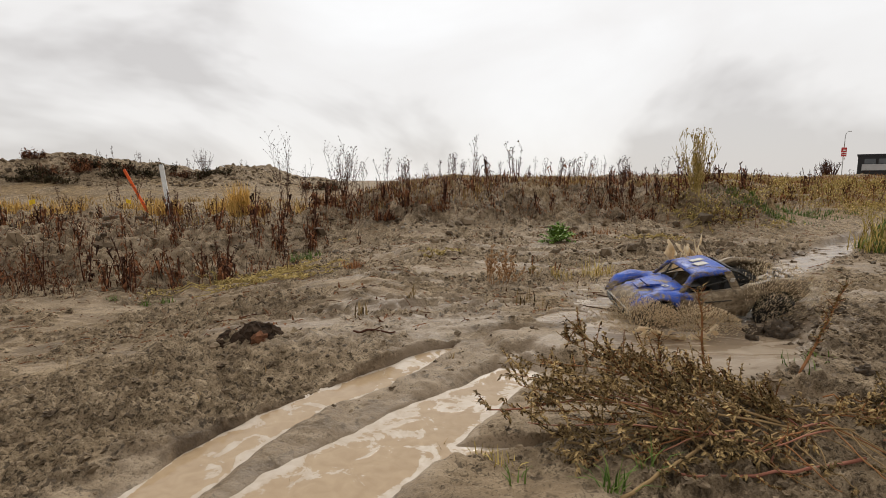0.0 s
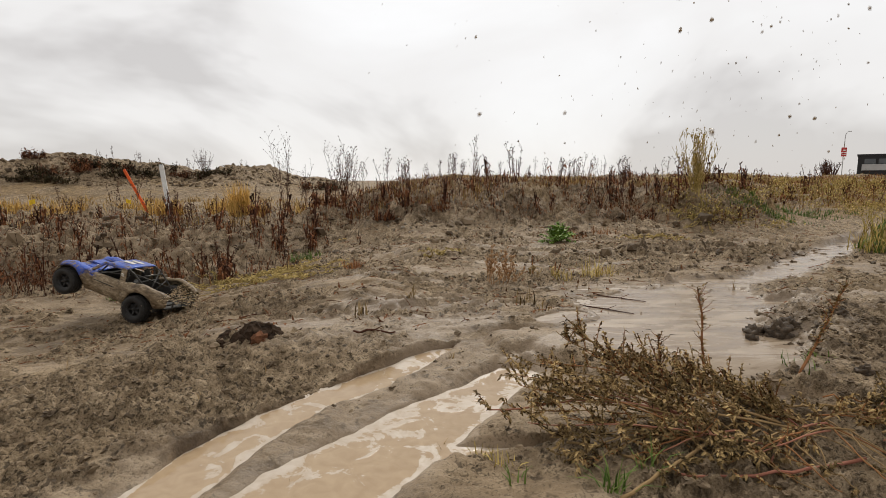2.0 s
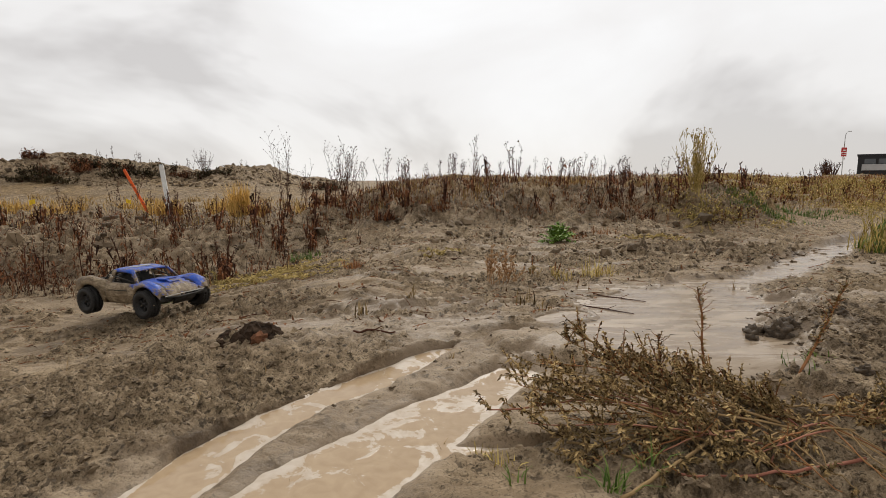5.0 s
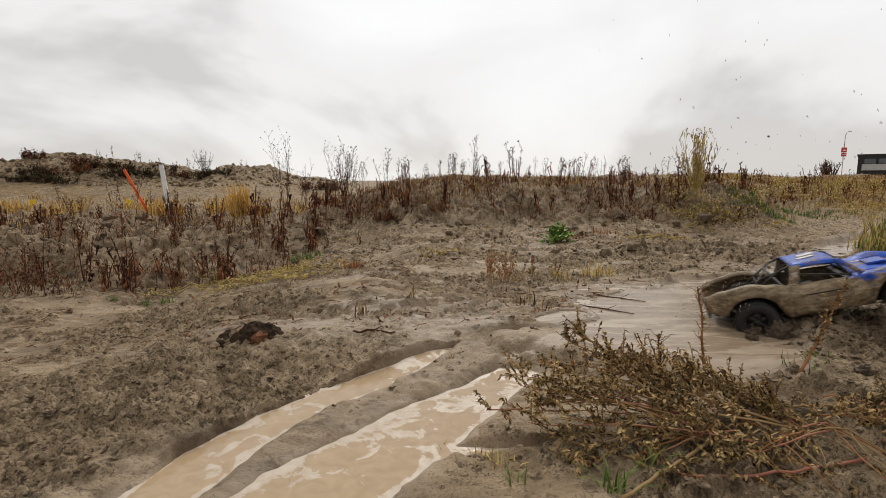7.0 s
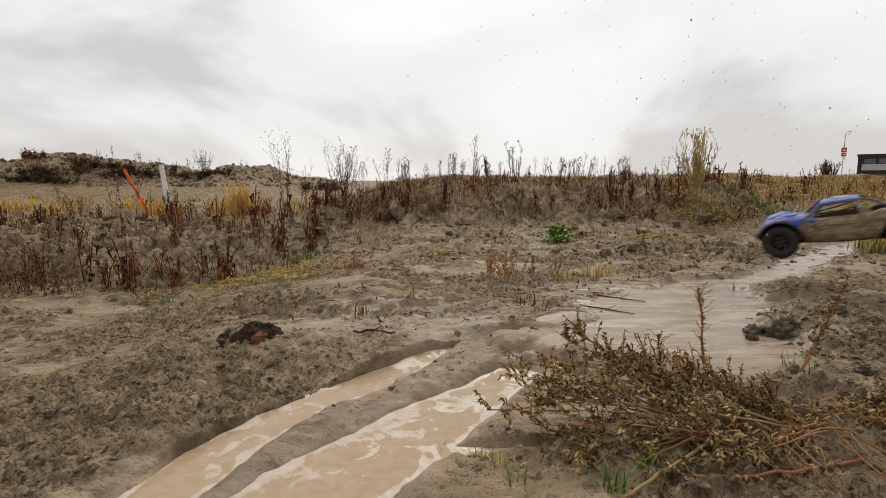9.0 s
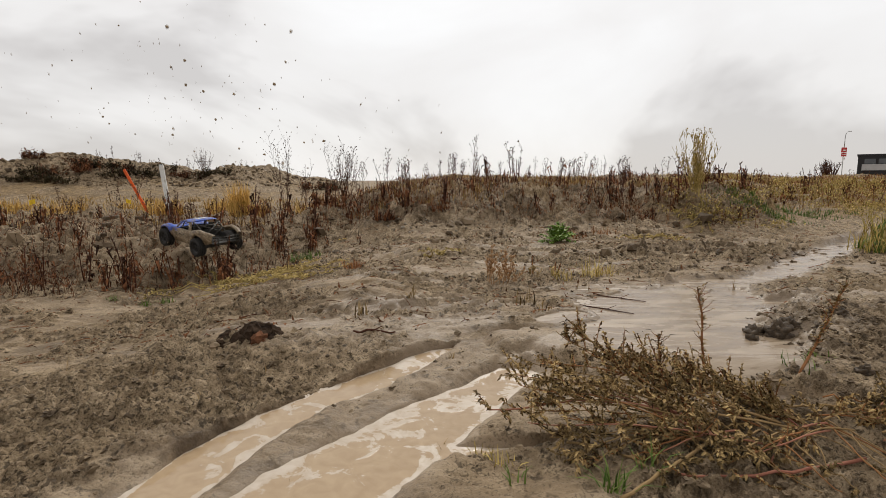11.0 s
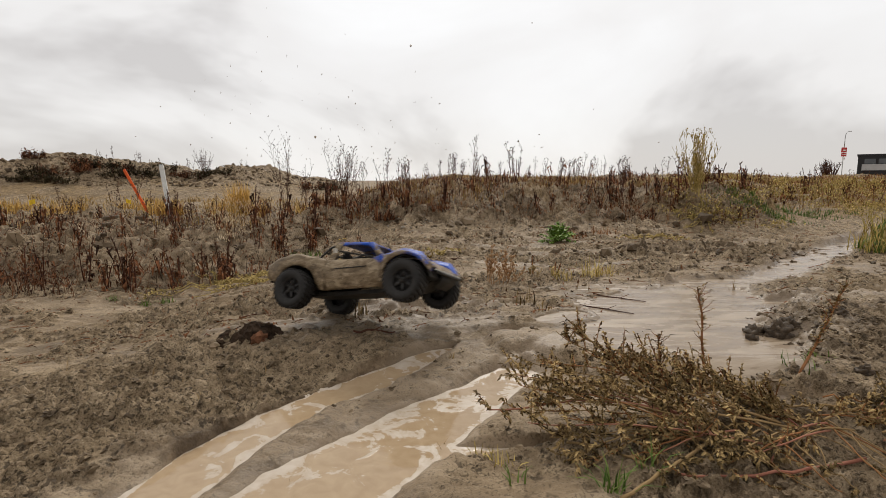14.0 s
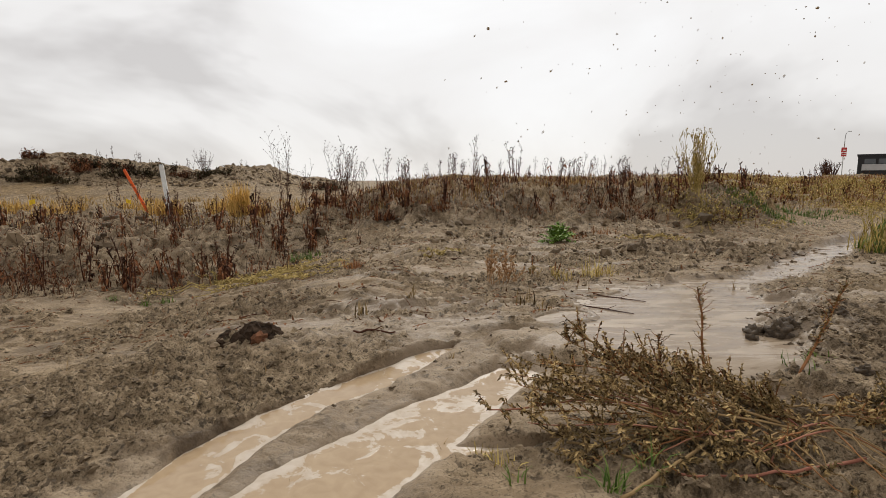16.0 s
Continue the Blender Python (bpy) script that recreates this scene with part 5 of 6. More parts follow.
# ---- the fallen weed in front ----
def fallen_weed():
    bush = thing("fallen_weed", "heap of uprooted dry weed with reddish stems and curled ochre leaves", "dead bush")
    r = random.Random(21)

    def ground_clear(p, lift=0.006):
        z = ground_z(p.x, p.y) + lift
        return Vector((p.x, p.y, max(p.z, z)))

    def branch(root, tip, hump, r0, r1, material, twigs, leaf_mat, leaf_from=0.2, sprig=0.10, label=""):
        root, tip = Vector(root), Vector(tip)
        side = Vector((-(tip - root).y, (tip - root).x, 0)).normalized() * r.uniform(-0.025, 0.025)
        n, pts = 11, []
        for i in range(n + 1):
            k = i / n
            p = root.lerp(tip, k) + side * math.sin(math.pi * k) + Vector((0, 0, hump * math.sin(math.pi * min(1, k * 1.15) * 0.9)))
            p += Vector((r.uniform(-1, 1), r.uniform(-1, 1), r.uniform(-1, 1))) * 0.0014
            pts.append(ground_clear(p))
        s = Shape()
        s.tube(pts, r0, r1, 6)
        st = part("stem", s, material, bush, label, True)
        tw, lf = Shape(), Shape()
        axis = (tip - root).normalized()
        for j in range(twigs):
            q = r.uniform(leaf_from, 0.99) * n
            c = pts[int(q)].lerp(pts[int(q) + 1], q % 1)
            d = axis * r.uniform(0.2, 1.1) + Vector((r.uniform(-1, 1), r.uniform(-1, 1), r.uniform(-0.5, 1.1))) * 0.75
            line = [ground_clear(v) for v in bend(c, d, sprig * r.uniform(0.4, 1.1), 4, -0.2, 0.16, r)]
            tw.tube(line, 0.0016, 0.0009, 3, False)
            m = r.randint(13, 20)
            for i in range(m):
                k = (i + r.random()) / m * 3.98
                p = line[int(k)].lerp(line[int(k) + 1], k % 1)
                e = (line[int(k) + 1] - line[int(k)]).normalized() + Vector((r.uniform(-1, 1), r.uniform(-1, 1), r.uniform(-1, 1))) * 0.9
                lf.oval(p, e, (r.uniform(-1, 1), r.uniform(-1, 1), 1), r.uniform(0.0065, 0.014), r.uniform(0.0034, 0.0064), r.uniform(0.4, 1.8))
        part("twig", tw, RUST_TWIG if r.random() < 0.4 else STEM_STRAW if r.random() < 0.4 else LEAF_OLIVE, st, kind="stuff")
        part("leaves", lf, leaf_mat, st, kind="stuff")

    mats = (STEM_STRAW, STEM_STRAW, RUST_TWIG, STEM_RED)
    # the upper sprays, falling away from the first tall tip
    for i in range(17):
        k = i / 16
        tip = Vector((lerp(0.30, 0.66, k), lerp(1.21, 1.13, k), lerp(0.125, 0.02, k))) + Vector((r.uniform(-0.03, 0.03), r.uniform(-0.05, 0.05), r.uniform(-0.035, 0.012)))
        branch((lerp(0.56, 0.80, k) + r.uniform(-0.03, 0.03), 0.97 + 0.06 * r.random(), -0.01), tip, r.uniform(0.005, 0.03), 0.0024 if i % 3 == 0 else 0.0017, 0.0010, mats[i % 4], 17, LEAF_OCHRE if i % 3 else LEAF_OLIVE, 0.06, 0.075)
    # sprays that reach over the wide rut
    for i in range(13):
        k = i / 12
        tip = Vector((lerp(0.20, 0.21, k) + 0.04 * math.sin(i * 2.3), lerp(1.16, 0.95, k), lerp(0.075, -0.02, k) + r.uniform(-0.01, 0.02)))
        branch((0.50 + 0.16 * r.random(), lerp(1.02, 0.92, k), lerp(0.01, -0.02, k)), tip, r.uniform(0.01, 0.03), 0.0024 if i % 3 == 1 else 0.0017, 0.0010, mats[(i + 1) % 4], 17, LEAF_OLIVE if i % 3 == 0 else LEAF_OCHRE, 0.06, 0.07)
    branch((0.50, 1.0, 0.02), (0.10, 1.05, -0.004), 0.03, 0.0034, 0.0016, STEM_RED, 13, LEAF_OLIVE, 0.45, 0.06)
    branch((0.46, 1.02, 0.03), (0.33, 1.225, 0.137), 0.01, 0.0036, 0.0016, STEM_STRAW, 13, LEAF_OCHRE, 0.2, 0.06)
    # low sprays at the front edge
    for i in range(9):
        x = lerp(0.24, 0.62, i / 8)
        branch((x + 0.22, 0.98, -0.005), (x + r.uniform(-0.03, 0.03), 0.885 + 0.05 * r.random(), -0.035), 0.02, 0.0022, 0.0011, mats[i % 4], 8, LEAF_OLIVE if i % 2 else LEAF_OCHRE, 0.3, 0.06)
    # the sparse tail towards the roots
    for i in range(12):
        a = r.uniform(-0.6, 0.9)
        c = Vector((0.74 + 0.2 * r.random(), 0.92 + 0.2 * r.random(), -0.02 + 0.04 * r.random()))
        q = c + Vector((math.cos(a), math.sin(a) * 0.5, 0)) * r.uniform(0.1, 0.24)
        branch(c, (q.x, q.y, -0.035 + 0.05 * r.random()), 0.012, r.uniform(0.0018, 0.003), 0.0012, mats[(i + 2) % 4], 9, LEAF_OLIVE if i % 2 else LEAF_OCHRE, 0.1, 0.055)
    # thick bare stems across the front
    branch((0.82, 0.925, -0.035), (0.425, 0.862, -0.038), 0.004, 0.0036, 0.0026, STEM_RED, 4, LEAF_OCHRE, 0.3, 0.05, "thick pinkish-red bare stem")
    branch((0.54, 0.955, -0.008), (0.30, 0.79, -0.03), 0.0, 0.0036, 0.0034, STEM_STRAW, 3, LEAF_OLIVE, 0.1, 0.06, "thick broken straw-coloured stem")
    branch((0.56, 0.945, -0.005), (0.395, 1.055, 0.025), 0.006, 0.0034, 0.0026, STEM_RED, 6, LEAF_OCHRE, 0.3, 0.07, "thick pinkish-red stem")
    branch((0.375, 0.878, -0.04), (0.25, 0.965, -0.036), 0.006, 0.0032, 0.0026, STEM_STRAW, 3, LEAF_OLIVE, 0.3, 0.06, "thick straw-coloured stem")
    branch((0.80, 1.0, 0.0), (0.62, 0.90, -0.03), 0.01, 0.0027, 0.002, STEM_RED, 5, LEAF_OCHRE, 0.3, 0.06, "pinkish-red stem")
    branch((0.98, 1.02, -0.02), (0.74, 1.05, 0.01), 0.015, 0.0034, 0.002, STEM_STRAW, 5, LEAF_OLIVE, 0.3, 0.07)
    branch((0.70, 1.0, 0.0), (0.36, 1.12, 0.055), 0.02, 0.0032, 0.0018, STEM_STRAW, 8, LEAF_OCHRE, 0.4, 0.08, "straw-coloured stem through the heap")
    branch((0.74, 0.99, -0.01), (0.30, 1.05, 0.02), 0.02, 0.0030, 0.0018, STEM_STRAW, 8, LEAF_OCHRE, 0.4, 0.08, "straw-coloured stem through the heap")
    # thin dead stalks hanging to the mud
    for i in range(12):
        x = 0.52 + 0.4 * r.random()
        branch((x, 0.95 + 0.08 * r.random(), 0.0), (x + r.uniform(-0.06, 0.12), 0.81 + 0.05 * r.random(), -0.04), 0.008, 0.0015, 0.001, STEM_STRAW if i % 3 else RUST_TWIG, 1, LEAF_OLIVE, 0.6, 0.04)


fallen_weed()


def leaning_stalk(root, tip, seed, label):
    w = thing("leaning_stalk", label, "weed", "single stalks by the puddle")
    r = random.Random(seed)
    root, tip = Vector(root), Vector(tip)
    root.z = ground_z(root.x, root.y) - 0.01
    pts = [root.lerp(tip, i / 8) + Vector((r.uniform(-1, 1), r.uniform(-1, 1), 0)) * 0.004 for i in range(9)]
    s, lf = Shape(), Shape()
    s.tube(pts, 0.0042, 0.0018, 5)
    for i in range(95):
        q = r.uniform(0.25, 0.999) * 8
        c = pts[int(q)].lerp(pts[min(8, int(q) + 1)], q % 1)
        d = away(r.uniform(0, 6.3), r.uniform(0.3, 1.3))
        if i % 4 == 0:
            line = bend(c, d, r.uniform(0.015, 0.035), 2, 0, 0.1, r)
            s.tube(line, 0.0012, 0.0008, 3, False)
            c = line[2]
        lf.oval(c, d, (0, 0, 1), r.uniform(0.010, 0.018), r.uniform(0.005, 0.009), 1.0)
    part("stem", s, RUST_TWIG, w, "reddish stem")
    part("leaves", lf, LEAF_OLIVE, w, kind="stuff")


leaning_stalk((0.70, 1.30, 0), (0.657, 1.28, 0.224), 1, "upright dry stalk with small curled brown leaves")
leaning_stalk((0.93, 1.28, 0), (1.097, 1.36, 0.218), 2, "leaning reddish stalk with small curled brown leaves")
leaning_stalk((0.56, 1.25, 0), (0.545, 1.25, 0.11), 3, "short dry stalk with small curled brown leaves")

# ---- stakes, stones, clods and the far side ----
WHITE = mat_plain("white_painted_lath", (0.72, 0.72, 0.70), 0.6, 0, 0.12, 20)
ORANGE = mat_plain("orange_painted_lath", (0.75, 0.12, 0.025), 0.6, 0, 0.15, 20)
YELLOW = mat_plain("yellow_plastic_flag", (0.75, 0.5, 0.03), 0.5, 0, 0.1, 20)
ROCK = mat_plain("dark_wet_rock", (0.040, 0.026, 0.017), 0.9, 0, 0.8, 45, 0.02, 0.04)
RUSTROCK = mat_plain("rusty_rock_face", (0.15, 0.07, 0.038), 0.8, 0, 0.6, 60, 0.008, 0.05)
CLAD = mat_plain("dark_cladding", (0.028, 0.028, 0.030), 0.5, 0, 0.2, 2)
PANEL = mat_plain("pale_grey_panel", (0.42, 0.42, 0.42), 0.5, 0, 0.1, 2)
GLASS = mat_plain("dark_window_glass", (0.10, 0.11, 0.12), 0.08, 0, 0.2, 2)
STEEL = mat_plain("galvanised_steel", (0.40, 0.40, 0.40), 0.45, 0.6, 0.1, 4)
SIGNRED = mat_plain("red_sign_face", (0.5, 0.05, 0.05), 0.4, 0, 0.1, 4)


def lath(x, y, tip, width, material, label, name):
    s = Shape()
    base = Vector((x, y, ground_z(x, y) - 0.05))
    tip = Vector(tip)
    d = (tip - base).normalized()
    u = d.cross(Vector((0, 1, 0))).normalized()
    w = u.cross(d)
    pts = []
    for p, k in ((base, 1.0), (tip - d * 0.02, 1.0), (tip, 0.6)):
        pts.append([p + u * a * width / 2 * k + w * b * 0.006 for a, b in ((-1, -1), (1, -1), (1, 1), (-1, 1), (-1, -1))])
    s.sheet(pts)
    s.f.append((8, 9, 10, 11, 12)[1:])
    single(name, s, material, label, "stake")


lath(-3.39, 6.35, (-3.475, 6.35, 0.70), 0.055, WHITE, "white wooden survey lath standing among weeds", "white_stake")
lath(-4.0, 7.0, (-4.34, 7.0, 0.655), 0.036, ORANGE, "leaning orange survey lath", "orange_stake")


def marker_flag(x, y, h, turn):
    f = thing("marker_flag", "small yellow marker flag on a wire", "flag", "marker flags")
    s = Shape()
    s.tube([(0, 0, -0.02), (0, 0, h)], 0.0015, 0.0015, 4)
    part("wire", s, STEEL, f)
    s = Shape()
    s.sheet([[(a, 0.006 * math.sin(a * 90), h - 0.002 - b * 0.05 - a * 0.3) for b in (0, 0.5, 1)] for a in (0, 0.02, 0.04, 0.06)], (0, 0.0015, 0))
    part("flag", s, YELLOW, f, "yellow plastic flag")
    f.matrix_basis = at(x, y, turn=turn)


marker_flag(-4.55, 5.7, 0.28, 200)
marker_flag(-4.1, 6.6, 0.24, 20)
s = Shape()
s.sheet([[(a, b, 0.008 + 0.01 * math.sin(a * 30)) for b in (0, 0.03)] for a in (0, 0.03, 0.06, 0.09)], (0, 0, 0.002))
ob = single("yellow_scrap", s, YELLOW, "yellow plastic scrap lying on the bank", "litter")
ob.matrix_basis = at(-0.95, 4.6, turn=10)


def lumpy(s, c, r, seed, rings=5, seg=8, squash=0.7, rough=0.35, jag=0.5):
    """A rough lump."""
    c, o = Vector(c), len(s.v)
    rr = random.Random(seed)
    off = rr.uniform(0, 50)
    s.v.append(tuple(c + Vector((0, 0, r * squash))))
    for i in range(1, rings):
        for j in range(seg):
            a, b = math.pi * i / rings, 2 * math.pi * (j + 0.5 * (i % 2)) / seg
            d = Vector((math.sin(a) * math.cos(b), math.sin(a) * math.sin(b), math.cos(a)))
            k = r * (1 + rough * noise.noise(d * 1.9 + Vector((off, 0, 0))) + rough * 0.4 * noise.noise(d * 5.0 + Vector((0, off, 0))) + rough * jag * rr.uniform(-1, 1))
            s.v.append(tuple(c + Vector((d.x * k, d.y * k, d.z * k * squash))))
    s.v.append(tuple(c - Vector((0, 0, r * squash))))
    for j in range(seg):
        e = (j + 1) % seg
        s.f.append((o, o + 1 + j, o + 1 + e))
        for i in range(rings - 2):
            a = o + 1 + i * seg
            s.f.append((a + j, a + seg + j, a + seg + e, a + e))
        a = o + 1 + (rings - 2) * seg
        s.f.append((a + j, len(s.v) - 1, a + e))


rock = thing("muddy_rock", "dark wet rock lump half sunk in mud", "rock")
s = Shape()
lumpy(s, (0.02, 0, -0.004), 0.082, 11, 22, 34, 0.72, 0.30, 0.22)
lumpy(s, (-0.065, 0.0, -0.015), 0.062, 14, 14, 20, 0.62, 0.35, 0.3)
part("stone", s, ROCK, rock)
s = Shape()
lumpy(s, (0.045, -0.050, 0.020), 0.030, 8, 10, 14, 0.9, 0.35, 0.2)
part("rusty_face", s, RUSTROCK, rock, "rusty brown bare face")
# matted roots over the top
s = Shape()
for i in range(46):
    a0 = rng.uniform(0, 6.3)
    p = Vector((0.02 + rng.uniform(-0.05, 0.03), rng.uniform(-0.03, 0.03), 0.05 + rng.uniform(-0.01, 0.004)))
    s.tube(bend(p, (math.cos(a0), math.sin(a0), -0.35), rng.uniform(0.06, 0.12), 5, 0.8, 0.3), 0.0016, 0.0008, 3, False)
part("roots", s, STEM_DARK, rock, "matted dark root fibres", kind="stuff")
s = Shape()
for i in range(44):
    a = i * 0.143
    lumpy(s, (0.105 * math.cos(a) + rng.uniform(-0.03, 0.03), 0.08 * math.sin(a) + rng.uniform(-0.02, 0.02), 0.0), rng.uniform(0.008, 0.022), i, 5, 7)
part("mud_collar", s, CLOD, rock, "lumpy mud around the base", kind="stuff")
rock.matrix_basis = at(-0.645, 1.66)

s = Shape()
count = 0
for x, y in lay_out(15000, lambda y: (-0.95 * y, 0.95 * y), 0.8, 3.4):
    z = ground_z(x, y)
    if sample(GB, x, y) < rng.uniform(0.15, 1.0):
        continue
    lumpy(s, (x, y, z), min(0.011, 0.002 + rng.expovariate(1) * 0.0024), count, 5, 6, 0.6, 0.9, 0.7)
    count += 1
for x, y in [(2.0 + rng.gauss(0, 0.6), 3.35 + rng.gauss(0, 0.22)) for _ in range(800)]:
    lumpy(s, (x, y, ground_z(x, y)), min(0.022, 0.004 + rng.expovariate(1) * 0.005), count, 5, 6, 0.6, 0.9, 0.7)
    count += 1
for x, y in [(1.25 + rng.gauss(0, 0.16), 1.55 + rng.gauss(0, 0.16)) for _ in range(500)]:
    lumpy(s, (x, y, ground_z(x, y)), min(0.013, 0.003 + rng.expovariate(1) * 0.003), count, 5, 6, 0.6, 0.9, 0.7)
    count += 1
for x, y in lay_out(1500, lambda y: (-0.95 * y, 0.62 * y), 3.3, 6.3, clump):
    lumpy(s, (x, y, ground_z(x, y)), 0.006 + rng.expovariate(1) * 0.010, count, 4, 6, 0.8, 0.7)
    count += 1
for x, y in lay_out(3000, lambda y: (-0.95 * y, -0.2 * y), 12.0, 15.0):
    if ground_z(x, y) > 0.35:
        lumpy(s, (x, y, ground_z(x, y)), min(0.07, 0.010 + rng.expovariate(1) * 0.018), count, 4, 6, 0.8, 0.6)
        count += 1
single("mud_clods", s, CLOD, "crumbled clods of grey-brown mud", "mud", kind="stuff")

# the dark torn-up lump that stands beside the pool, and its smaller neighbours
for x, y, f, sd in ((1.09, 1.60, 0.042, 3), (1.03, 1.63, 0.028, 5), (1.15, 1.64, 0.030, 7), (1.20, 1.56, 0.022, 9), (0.98, 1.56, 0.018, 12), (1.32, 1.66, 0.026, 15), (1.42, 1.5, 0.03, 17), (1.30, 1.36, 0.024, 19), (1.12, 1.30, 0.02, 23)):
    s = Shape()
    lumpy(s, (0, 0, 0.2 * f), f, sd, 18, 26, 0.85, 0.6, 0.34)
    ob = single("mud_lump", s, CLOD_DARK, "dark wet lump of torn-up mud", "mud lump", "torn-up mud lumps", smooth=True)
    ob.matrix_basis = at(x, y)

pebble_shapes = []
for i in range(5):
    s = Shape()
    lumpy(s, (0, 0, 0.2), 1.0, 60 + i, 6, 8, 0.65, 0.12)
    pebble_shapes.append(s.mesh("pebble", STONE, True))
for x, y in lay_out(120, lambda y: (-0.22 * y, 0.3 * y), 4.0, 5.2) + lay_out(40, lambda y: (-0.8 * y, -0.3 * y), 3.2, 4.2):
    ob = tagged(new("pebble", rng.choice(pebble_shapes)), "pale rounded pebble on the bank", "pebble", "pebbles on the bank")
    f = rng.uniform(0.006, 0.016)
    ob.matrix_basis = at(x, y, turn=rng.uniform(0, 360)) @ Matrix.Diagonal((f, f * 0.8, f, 1))
for x, y, f in ((-1.86, 3.25, 0.022), (-1.78, 3.35, 0.026), (-0.36, 4.55, 0.024), (-0.8, 1.28, 0.010), (-1.95, 3.1, 0.016)):
    ob = tagged(new("boulder", pebble_shapes[0]), "rounded grey stone bedded in the bank", "stone", "stones in the bank")
    ob.matrix_basis = at(x, y, turn=rng.uniform(0, 360)) @ Matrix.Diagonal((f, f * 0.8, f, 1))

# twigs lying in the slurry
for root, tip, r0 in (((0.66, 2.18), (0.84, 2.06), 0.003), ((-0.30, 1.64), (-0.16, 1.66), 0.005), ((0.55, 2.0), (0.72, 1.86), 0.003), ((-1.02, 2.12), (-0.8, 2.16), 0.004), ((-0.1, 3.05), (0.25, 3.15), 0.006), ((1.25, 1.9), (1.45, 2.0), 0.003), ((-0.42, 3.2), (-0.2, 2.85), 0.004)):
    s = Shape()
    pts = [Vector((lerp(root[0], tip[0], k), lerp(root[1], tip[1], k), 0)) for k in np.linspace(0, 1, 7)]
    for p in pts:
        p.x, p.y = p.x + rng.uniform(-0.006, 0.006), p.y + rng.uniform(-0.006, 0.006)
        p.z = max(ground_z(p.x, p.y), float(water_z(p.x, p.y)) if p.x > 0.3 else -1) + r0 * 0.8
    s.tube(pts, r0, r0 * 0.5, 5)
    s.tube([pts[3], pts[3] + Vector((0.03, -0.02, 0.02))], r0 * 0.6, r0 * 0.3, 4)
    single("twig", s, STEM_DARK, "dark wet twig lying in the mud", "twig", "twigs in the mud")

# dark scrub on the spoil mounds
for i, (x, y, h) in enumerate(((-10.28, 13.5, 0.26), (-10.0, 12.6, 0.2), (-9.44, 12.6, 0.3), (-9.5, 13.0, 0.36), (-9.7, 12.8, 0.3), (-9.0, 12.5, 0.26), (-9.31, 13.7, 0.26), (-8.88, 13.6, 0.34), (-8.5, 13.6, 0.36), (-8.3, 13.9, 0.3), (-7.9, 13.7, 0.36),
                               (-7.5, 13.6, 0.3), (-8.7, 13.2, 0.3), (-8.1, 13.2, 0.26), (-7.5, 14.4, 0.2), (-7.0, 14.2, 0.24), (-6.2, 14.0, 0.3), (-5.8, 14.0, 0.26), (-3.4, 14.2, 0.28), (-3.0, 14.3, 0.22))):
    p = thing("dark_shrub", "low dark scrubby bush on the spoil mound", "shrub", "scrub on the mounds")
    st, lf = Shape(), Shape()
    r = random.Random(i)
    for k in range(18):
        pts = bend((r.uniform(-0.3, 0.3), r.uniform(-0.2, 0.2), -0.03), away(r.uniform(0, 6.3), r.uniform(0.3, 1.2)), 0.8 * h * r.uniform(0.6, 1.2), 4, 0, 0.2, r)
        st.tube(pts, 0.008, 0.004, 3, False)
        for j in range(26):
            q = r.uniform(0.1, 0.99) * 4
            c = pts[int(q)].lerp(pts[int(q) + 1], q % 1) + Vector((r.uniform(-1, 1), r.uniform(-1, 1), r.uniform(-1, 1))) * 0.05
            lf.leaf(c, away(r.uniform(0, 6.3), r.uniform(0, 2)), (0, 0, 1), r.uniform(0.04, 0.09), r.uniform(0.02, 0.04))
    part("branch", st, STEM_DARK, p, kind="stuff")
    part("leaves", lf, SCRUB if i % 3 else LEAF_DEAD, p, kind="stuff")
    p.matrix_basis = at(x, y - 0.55)


def far_building():
    """A dark flat-roofed industrial block beyond the field."""
    b = thing("industrial_building", "dark flat-roofed industrial building with pale window band", "building")
    x0, y0, z0 = 0.0, 0.0, 1.3
    s = Shape()
    s.box((x0 + 9, y0 + 6, z0 + 0.9), (18, 12, 2.3))
    part("wall", s, CLAD, b, "dark metal-clad wall")
    s = Shape()
    s.box((x0 + 9, y0 + 6, z0 + 2.12), (18.2, 12.2, 0.2))
    part("roof", s, CLAD, b)
    s = Shape()
    s.box((x0 + 2.9, y0 - 0.1, z0 + 0.72), (5.0, 0.3, 0.7))
    part("pale_panel", s, PANEL, b, "pale grey lower cladding")
    for i in range(4):
        s = Shape()
        s.box((x0 + 1.1 + 1.25 * i, y0 - 0.1, z0 + 1.4), (1.0, 0.2, 0.55))
        part("window", s, GLASS, b, "grey window pane")
    for i in range(4):
        s = Shape()
        s.box((x0 + 9.5, y0 - 0.12, z0 + 0.25 + 0.4 * i), (6, 0.25, 0.16))
        part("louvre", s, PANEL, b, "pale horizontal louvre")
    s = Shape()
    s.box((x0 + 10.2, y0 - 3, z0 - 0.02), (15, 0.1, 0.3))
    b.matrix_basis = pose(48.25, 60.0, 0, 0, 0, -39.5)
    ob = single("orange_barrier", s, ORANGE, "orange site barrier before the building", "barrier")
    ob.matrix_basis = b.matrix_basis


far_building()


